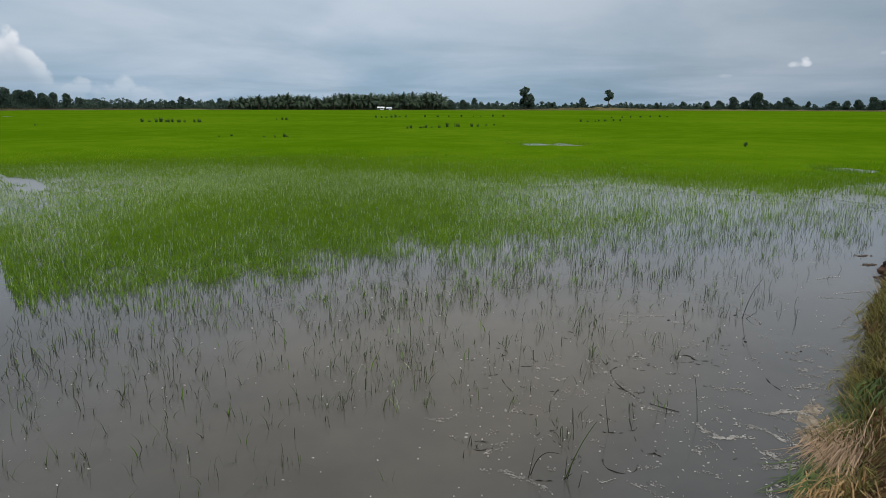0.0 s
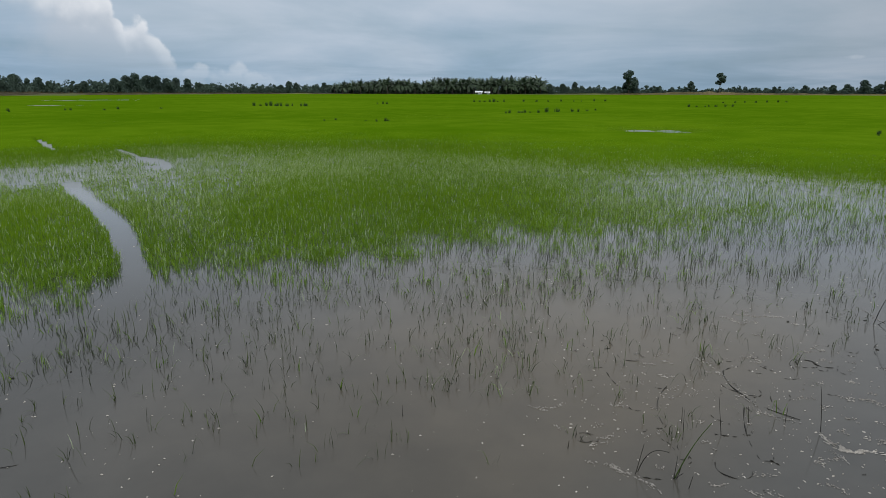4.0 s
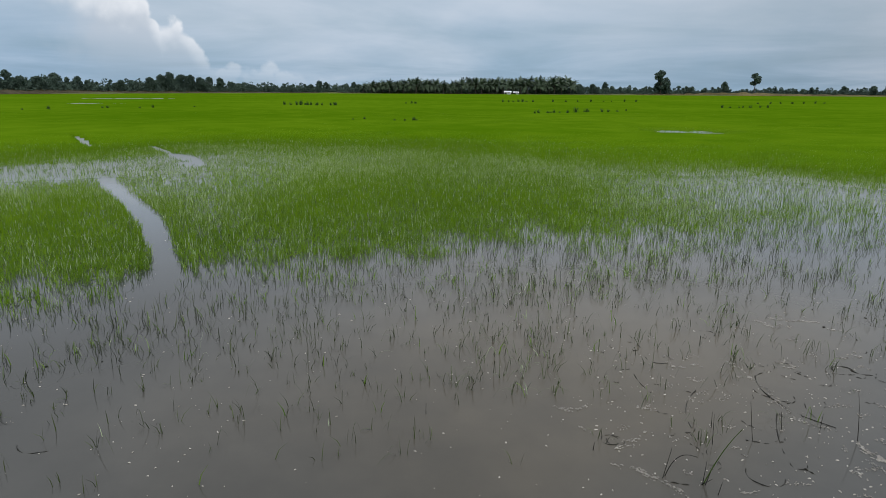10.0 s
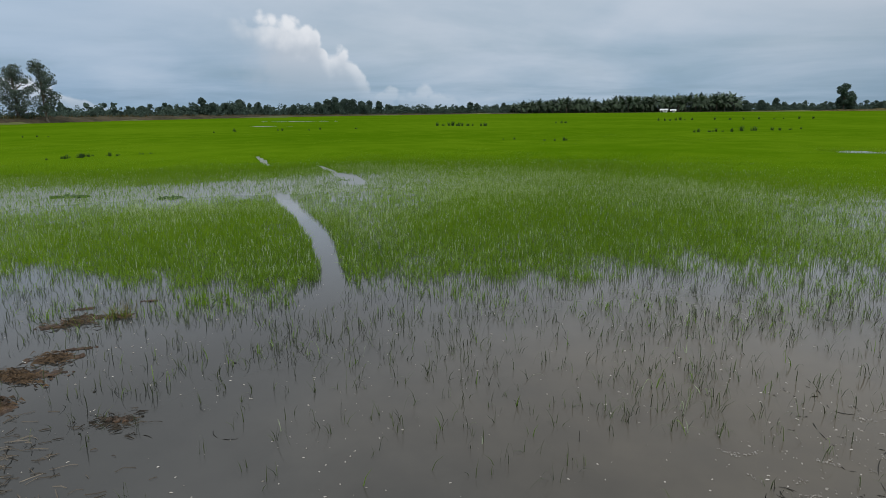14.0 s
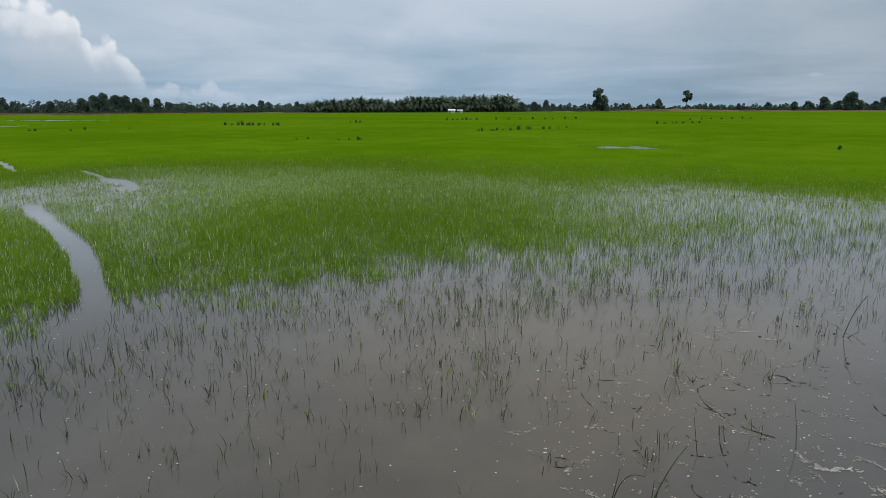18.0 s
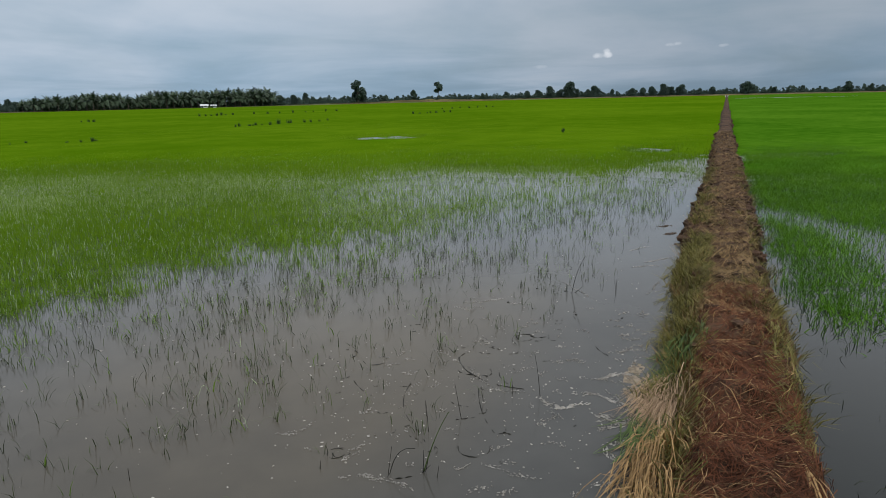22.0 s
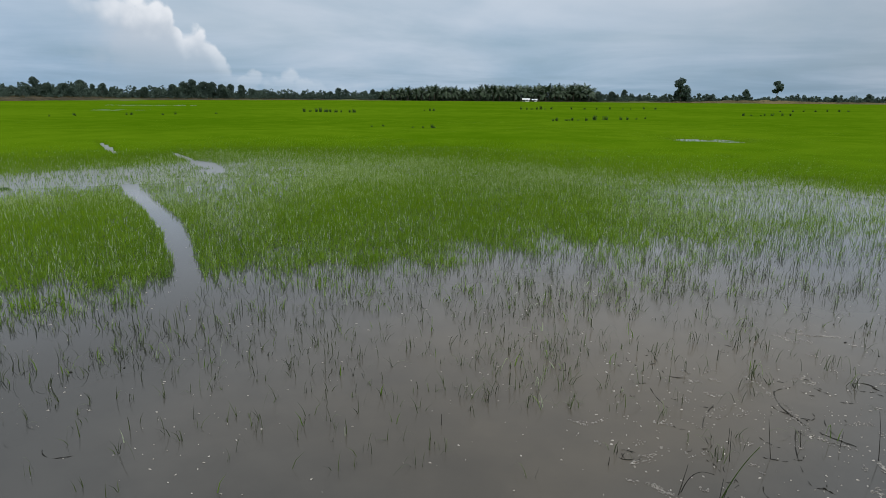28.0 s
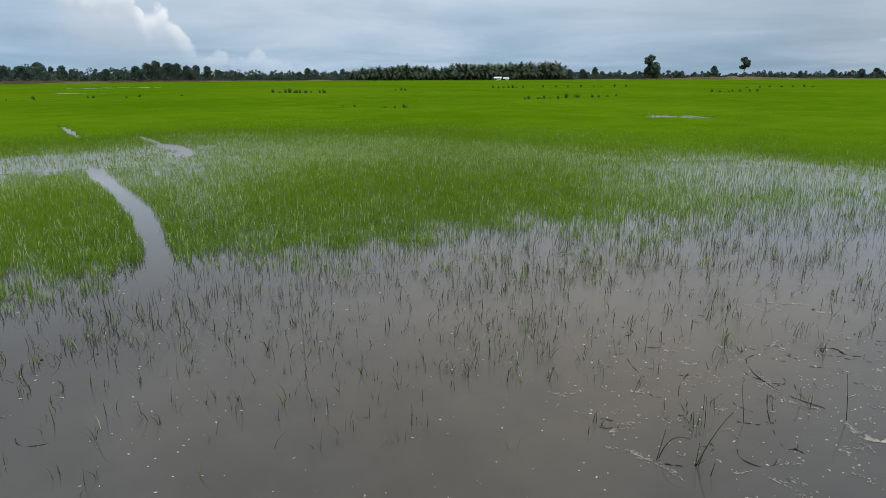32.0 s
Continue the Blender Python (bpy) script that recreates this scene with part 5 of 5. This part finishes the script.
for k in range(15):
    bm = bmesh.new()
    bmesh.ops.create_icosphere(bm, subdivisions=1, radius=1.0)
    for vv in bm.verts:
        vv.co = vv.co * rng.uniform(0.7, 1.2)
    ob = part("dark_debris", bm, M_stalk)
    tagged(ob, "small dark lump of debris on the water", "debris", "dark lumps")
    where = (rng.uniform(1.6, 2.6), rng.uniform(3.9, 5.0)) if k < 7 else (rng.uniform(-4.6, -2.6), rng.uniform(1.4, 2.9))
    r = rng.uniform(0.004, 0.010)
    ob.matrix_basis = pose(*where, 0.002, 0, 0, k * 40) @ Matrix.Diagonal((r * 1.6, r, r * 0.7, 1))

for k, (x, y, rx, ry, rot) in enumerate(((-10.3, 8.0, 0.20, 0.14, 35), (-12.35, 7.25, 0.30, 0.13, 30), (4.12, 5.95, 0.10, 0.03, 10), (4.32, 6.45, 0.08, 0.03, 20), (4.5, 6.85, 0.08, 0.025, 10), (-16, 6.6, 0.22, 0.12, 10))):
    ob = patch("weed_mat", rx, ry, 0.035 if x < 0 else 0.006, M_weed if x < 0 else M_mud, "dark low mat of weeds lying on the water", "weed mat", 101 + 3 * k)
    ob.matrix_basis = pose(x, y, 0.0, 0, 0, rot)

def scum(x, y, length, wide, rot, n, size, seed):
    """A drifting string of froth: small ragged flakes along a wavy line, one mesh."""
    g = np.random.default_rng(seed)
    vs, ts, k = [], [], 0
    for f in g.uniform(-0.5, 0.5, n):
        cx, cy = f * length + g.normal(0, 0.01), g.normal(0, wide) + 1.6 * wide * math.sin(f * 7 + seed) + 0.8 * wide * math.sin(f * 19 + 2 * seed)
        m = 9
        aa = np.linspace(0, 2 * np.pi, m, endpoint=False)
        rr = size * g.uniform(0.35, 1.0) * g.uniform(0.45, 1.25, m)
        px, py = cx + np.cos(aa) * rr * g.uniform(0.8, 2.6), cy + np.sin(aa) * rr * 0.5
        vs += [(a, b, 0.0015) for a, b in zip(px, py)] + [(cx, cy, 0.006)]
        ts += [(k + q, k + (q + 1) % m, k + m) for q in range(m)]
        k += m + 1
    ca, sa = math.cos(radians(rot)), math.sin(radians(rot))
    vs = np.array(vs) @ np.array([[ca, sa, 0], [-sa, ca, 0], [0, 0, 1]]) + (x, y, 0)
    return vs, np.array(ts)


STRINGS = ((1.36, 2.90, 0.13, -59), (1.46, 2.84, 0.20, 0), (1.85, 3.12, 0.20, 7), (1.66, 2.90, 0.18, -51), (1.59, 2.66, 0.15, -51), (1.58, 2.59, 0.15, 7), (1.54, 2.45, 0.14, 6), (1.44, 2.37, 0.11, -103), (0.28, 2.49, 0.16, -16), (0.43, 2.41, 0.22, -35),
           (0.93, 2.37, 0.18, -43), (1.07, 3.34, 0.30, -77), (1.17, 3.11, 0.20, -30), (1.50, 4.66, 0.34, -1), (2.35, 4.73, 0.44, -88), (1.84, 3.11, 0.28, -2))
STRINGS += ((1.73, 2.83, 0.24, -90), (1.60, 2.61, 0.19, 17), (1.35, 2.18, 0.23, 17), (1.99, 3.16, 0.40, 48), (3.53, 5.41, 0.36, 11), (3.30, 5.24, 0.28, -8), (2.49, 3.68, 0.28, 7), (2.23, 3.40, 0.18, -92), (2.73, 3.96, 0.15, -69), (2.3, 3.5, 0.3, 50), (3.0, 4.6, 0.4, 45), (3.6, 5.9, 0.3, 20))
drift = np.random.default_rng(77)
for _ in range(110):
    du, ds = drift.uniform(2.1, 4.8), -0.30 - 1.5 * drift.uniform() ** 1.7
    STRINGS += ((du * BU[0] + ds * BN[0], du * BU[1] + ds * BN[1], drift.uniform(0.02, 0.11), drift.normal(-10, 35)),)
flakes_v, flakes_t, flakes_n = [], [], 0
for k, (x, y, length, rot) in enumerate(STRINGS):
    thick = 0.0065 if k < 8 else 0.0042
    fv, ft = scum(x, y, length, 0.007, rot, max(3, int(length * (420 if k < 8 else 230))), thick, 200 + k)
    flakes_v.append(fv)
    flakes_t.append(ft + flakes_n)
    flakes_n += len(fv)
stuff("floating_scum", np.concatenate(flakes_v), np.concatenate(flakes_t), M_scum, "pale strings of froth and husks drifting by the bund", "scum")
for k, (x, y, rx, ry, rot) in enumerate(((1.93, 3.02, 0.10, 0.045, 60), (2.02, 3.16, 0.07, 0.035, 50), (1.82, 2.85, 0.06, 0.025, 70))):
    ob = patch("scum_film", rx, ry, 0.004, M_scum_tan, "tan film of foam and straw dust on the water", "scum", 151 + 3 * k, 1.2)
    ob.matrix_basis = pose(x, y, 0.0, 0, 0, rot)


def husks(n):
    x, y = rng.uniform(-6, 3.2, n), rng.uniform(0.6, 6, n)
    s = x * BN[0] + y * BN[1]
    p = 0.15 + 0.9 * np.exp(-((x - 0.9) / 1.2) ** 2 - ((y - 2.9) / 1.0) ** 2)
    p = p * np.clip(1.35 - y / 5.5, 0, 1) * (0.3 + 1.2 * vnoise(x, y, 0.5, 71) ** 2) * (0.5 + vnoise(x, y, 0.15, 72))
    k = (rng.uniform(0, 1, n) < p) & (s < -0.2)
    x, y = x[k], y[k]
    m = len(x)
    a, lx = rng.uniform(0, np.pi, m), 0.0024 + 0.0075 * rng.uniform(0, 1, m) ** 2
    ly = lx * rng.uniform(0.35, 0.6, m)
    ring = np.linspace(0, 2 * np.pi, 6, endpoint=False)
    v = np.empty((m, 7, 3))
    for j, r in enumerate(ring):
        px, py = np.cos(r) * lx, np.sin(r) * ly
        v[:, j] = np.stack([x + px * np.cos(a) - py * np.sin(a), y + px * np.sin(a) + py * np.cos(a), np.full(m, 0.001)], 1)
    v[:, 6] = np.stack([x, y, np.full(m, 0.005)], 1)
    t = np.array([[j, (j + 1) % 6, 6] for j in range(6)])
    stuff("floating_husks", v.reshape(-1, 3), (np.arange(m)[:, None, None] * 7 + t).reshape(-1, 3), M_husk, "pale rice husks scattered on the water", "husks")


husks(17000)


def stalk(points, radius, rise):
    """A thin bent stem along a few plan points, lying on or standing out of the water."""
    cu = bpy.data.curves.new("floating_stalk", "CURVE")
    cu.dimensions, cu.bevel_depth, cu.bevel_resolution, cu.resolution_u = "3D", radius * 0.76, 1, 6
    sp = cu.splines.new("NURBS")
    sp.points.add(len(points) - 1)
    for k, (p, q) in enumerate(zip(sp.points, points)):
        p.co = (q[0], q[1], rise[k], 1)
        p.radius = 1.0 - 0.6 * k / len(points)
    sp.use_endpoint_u, sp.order_u = True, 3
    tmp = new("tmp_stalk", cu)
    me = bpy.data.meshes.new_from_object(tmp)
    bpy.data.objects.remove(tmp)
    me.materials.append(M_stalk)
    ob = new("floating_stalk", me)
    return tagged(ob, "thin dark bent stalk floating in the water", "stalk", "floating stalks")


def bent(x, y, head, length, curl, radius=0.003, lift=0.0, n=11):
    """A stalk from (x, y) with a heading and a curl, in degrees."""
    pts, a = [], radians(head)
    px, py = x, y
    for k in range(n):
        pts.append((px, py))
        px, py = px + math.cos(a) * length / (n - 1), py + math.sin(a) * length / (n - 1)
        a += radians(curl) / (n - 1)
    ph = x * 37 + y * 91
    return stalk(pts, radius, [0.001 + lift * math.sin(1.9 * k / (n - 1)) + (-0.0005 + 0.003 * math.sin(ph + 1.3 * k) if lift < 0.02 else 0.0) for k in range(n)])


for spec in ((1.03, 3.61, -98, 0.62, 76, 0.0042), (1.03, 3.61, 56, 0.14, -35, 0.0035), (0.67, 3.33, -118, 0.44, 40, 0.003), (1.04, 3.17, -107, 0.39, 17, 0.0042), (0.78, 2.61, -104, 0.27, 201, 0.0033), (1.03, 2.68, -51, 0.05, 10, 0.005), (0.17, 2.72, -105, 0.25, 333, 0.0028), (0.19, 2.70, -80, 0.22, 300, 0.0026),
             (1.27, 3.73, -55, 0.08, 20, 0.003), (0.35, 3.45, -80, 0.23, 24, 0.003), (0.83, 2.86, -7, 0.10, 10, 0.003), (1.50, 3.81, 95, 0.26, -249, 0.0042), (1.60, 3.84, -60, 0.16, 120, 0.0035), (2.14, 4.28, -130, 0.26, 35, 0.003), (-2.44, 1.95, -45, 0.25, 124, 0.0028), (0.43, 3.72, -80, 0.30, 230, 0.0026)):
    bent(*spec)
for spec in ((0.36, 3.80, 30, 0.2, 160, 0.0026), (1.95, 3.55, -100, 0.2, 40, 0.003), (2.5, 5.3, 20, 0.2, 80, 0.003), (0.9, 4.2, 60, 0.16, 180, 0.0026), (-1.4, 4.5, -70, 0.2, 40, 0.003), (-2.65, 1.75, 170, 0.2, 60, 0.0026), (0.45, 2.43, -8, 0.09, 20, 0.004), (0.98, 3.42, -60, 0.2, 60, 0.003), (1.12, 3.30, 20, 0.12, 90, 0.003), (1.22, 3.35, -110, 0.2, 50, 0.0026)):
    bent(*spec)
for k in range(60):
    sx, sy = rng.normal(1.25, 0.65), rng.normal(3.2, 0.7)
    if sx * BN[0] + sy * BN[1] > -0.45 or sy < 2.0:
        continue
    bent(sx, sy, rng.normal(-90, 45), rng.uniform(0.03, 0.12), rng.choice((-1, 1)) * rng.uniform(20, 200), rng.uniform(0.0016, 0.0026))


def upright(x, y, height, offset, head, droop=0.0, radius=0.0025, n=9):
    """A stalk standing in the water: it leans out by an offset, and droops over at the top."""
    ca, sa = math.cos(radians(head)), math.sin(radians(head))
    pts, rise = [], []
    for k in range(n):
        f = k / (n - 1)
        o = offset * f + droop * f ** 3
        pts.append((x + ca * o, y + sa * o))
        rise.append(-0.01 + height * (f - 0.35 * (droop > 0.05) * f ** 4))
    ob = stalk(pts, radius, rise)
    ob["label"] = "dark stalk standing out of the water"
    return ob


for spec in ((0.69, 2.94, 0.096, 0.004, 169), (1.34, 2.98, 0.256, 0.022, 157, 0.01, 0.0028), (0.58, 2.45, 0.120, 0.006, -10), (0.59, 2.45, 0.113, 0.023, -10), (0.57, 2.45, 0.06, 0.05, -40), (0.42, 2.45, 0.161, 0.025, -6, 0.0, 0.0026), (0.63, 2.39, 0.072, 0.011, -12), (2.27, 4.66, 0.347, 0.06, -25, 0.05, 0.0042), (2.29, 4.66, 0.06, 0.07, -10, 0.0, 0.004), (0.43, 2.47, 0.20, 0.05, -8, 0.07, 0.003)):
    upright(*spec)
for spec in ((0.67, 2.78, 0.164, 0.008, 167), (0.86, 2.86, 0.206, 0.031, 164, 0.0, 0.0026), (0.13, 2.59, 0.05, 0.004, -1, 0.0, 0.0035), (-1.50, 4.73, 0.155, 0.019, -161), (-0.70, 2.71, 0.07, 0.002, 90), (2.62, 4.55, 0.12, 0.02, 100), (2.66, 4.62, 0.10, 0.03, 60), (1.02, 3.00, 0.10, 0.02, 120), (1.2, 3.05, 0.09, 0.02, 60)):
    upright(*spec)
blade_leaf = upright(0.58, 2.45, 0.30, 0.09, -10, 0.03, 0.004)
blade_leaf.data.materials.clear()
blade_leaf.data.materials.append(M_grass_green)
blade_leaf["label"] = "single green leaf blade standing out of the water"


# ---------------------------------------------------------------- single seedlings near the front
def seedling(seed):
    """One rice seedling: a few curved leaves from one foot, each a tapering strip."""
    g = np.random.default_rng(seed)
    vs, ts, k = [], [], 0
    for _ in range(g.integers(1, 4)):
        a, hh = g.uniform(0, 2 * np.pi), g.uniform(0.045, 0.125)
        out, w = g.uniform(0.005, 0.07), g.uniform(0.0016, 0.0028)
        sag = g.uniform(0.0, 1.6) ** 1.3
        side = np.array([-math.sin(a), math.cos(a), 0.0])
        n = 6
        for q in range(n + 1):
            f = q / n
            c = np.array([math.cos(a) * out * f ** 1.5, math.sin(a) * out * f ** 1.5, -0.012 + hh * (f - sag * 0.55 * f ** 3)])
            ww = w * (1 - f ** 2 * 0.92)
            vs += [c - side * ww, c + side * ww]
            if q:
                b = k + 2 * q
                ts += [(b - 2, b - 1, b + 1), (b - 2, b + 1, b)]
        k += 2 * (n + 1)
    ob = new("rice_seedling", mesh_np("rice_seedling", np.array(vs), np.array(ts), M_rice_old))
    return tagged(ob, "single thin dark rice seedling standing in the water", "rice seedling", "front seedlings")


seedlings = [seedling(300 + k) for k in range(9)]
SPOTS = [(-2.06, 3.14), (-1.77, 3.1), (-1.85, 3.43), (-1.81, 3.49), (-1.52, 3.17), (-1.52, 3.42), (-1.81, 2.94), (-1.23, 2.87), (-1.14, 2.98), (-1.13, 3.46), (-0.94, 3.46), (-0.72, 3.12),
         (-0.74, 3.92), (-0.94, 4.08), (-0.37, 3.24), (-0.13, 3.73), (-0.08, 3.58), (-0.01, 3.15), (-0.02, 3.96), (0.18, 3.98), (0.38, 3.65), (1.13, 4.62), (0.81, 4.57), (-2.67, 3.2), (-2.33, 3.27), (-2.25, 3.63)]
SPOTS += [(-1.68, 2.42), (-1.6, 2.59), (-1.96, 3.73), (-0.88, 2.99), (-2.75, 2.21), (-2.51, 2.17), (-2.55, 2.39), (-3.65, 2.81), (-4.08, 2.89), (-3.33, 2.49), (-3.79, 2.05), (-3.83, 2.25), (-3.51, 1.91), (-2.92, 1.59), (-3.17, 1.99), (-2.23, 2.55), (-2.93, 2.58), (-3.52, 2.4), (-1.5, 4.73)]
near = [(px + rng.normal(0, 0.05), py + rng.normal(0, 0.08)) for px, py in SPOTS for _ in range(3)]
gx, gy = rng.uniform(-5.5, 3.2, 9000), rng.uniform(1.8, 5.6, 9000)
gk = cover(gx, gy)
ok = (rng.uniform(0, 1, 9000) < np.clip(1.8 * gk, 0, 0.35) * np.where((gx > 0) & (gy < 4.3), 0.25, 1.0)) & (gk < 0.4) & (gx * BN[0] + gy * BN[1] < -0.6) & (opening(gx, gy) < 0.5)
gx, gy = np.r_[[q[0] for q in near], gx[ok]], np.r_[[q[1] for q in near], gy[ok]]
ok = np.ones(len(gx), bool)
for k, (x, y) in enumerate(list(zip(gx[ok], gy[ok]))[:300]):
    m = pose(x, y, 0.0, 0, 0, rng.uniform(0, 360))
    if k < len(seedlings):
        seedlings[k].matrix_basis = m
    else:
        copy_thing(seedlings[k % len(seedlings)], m)
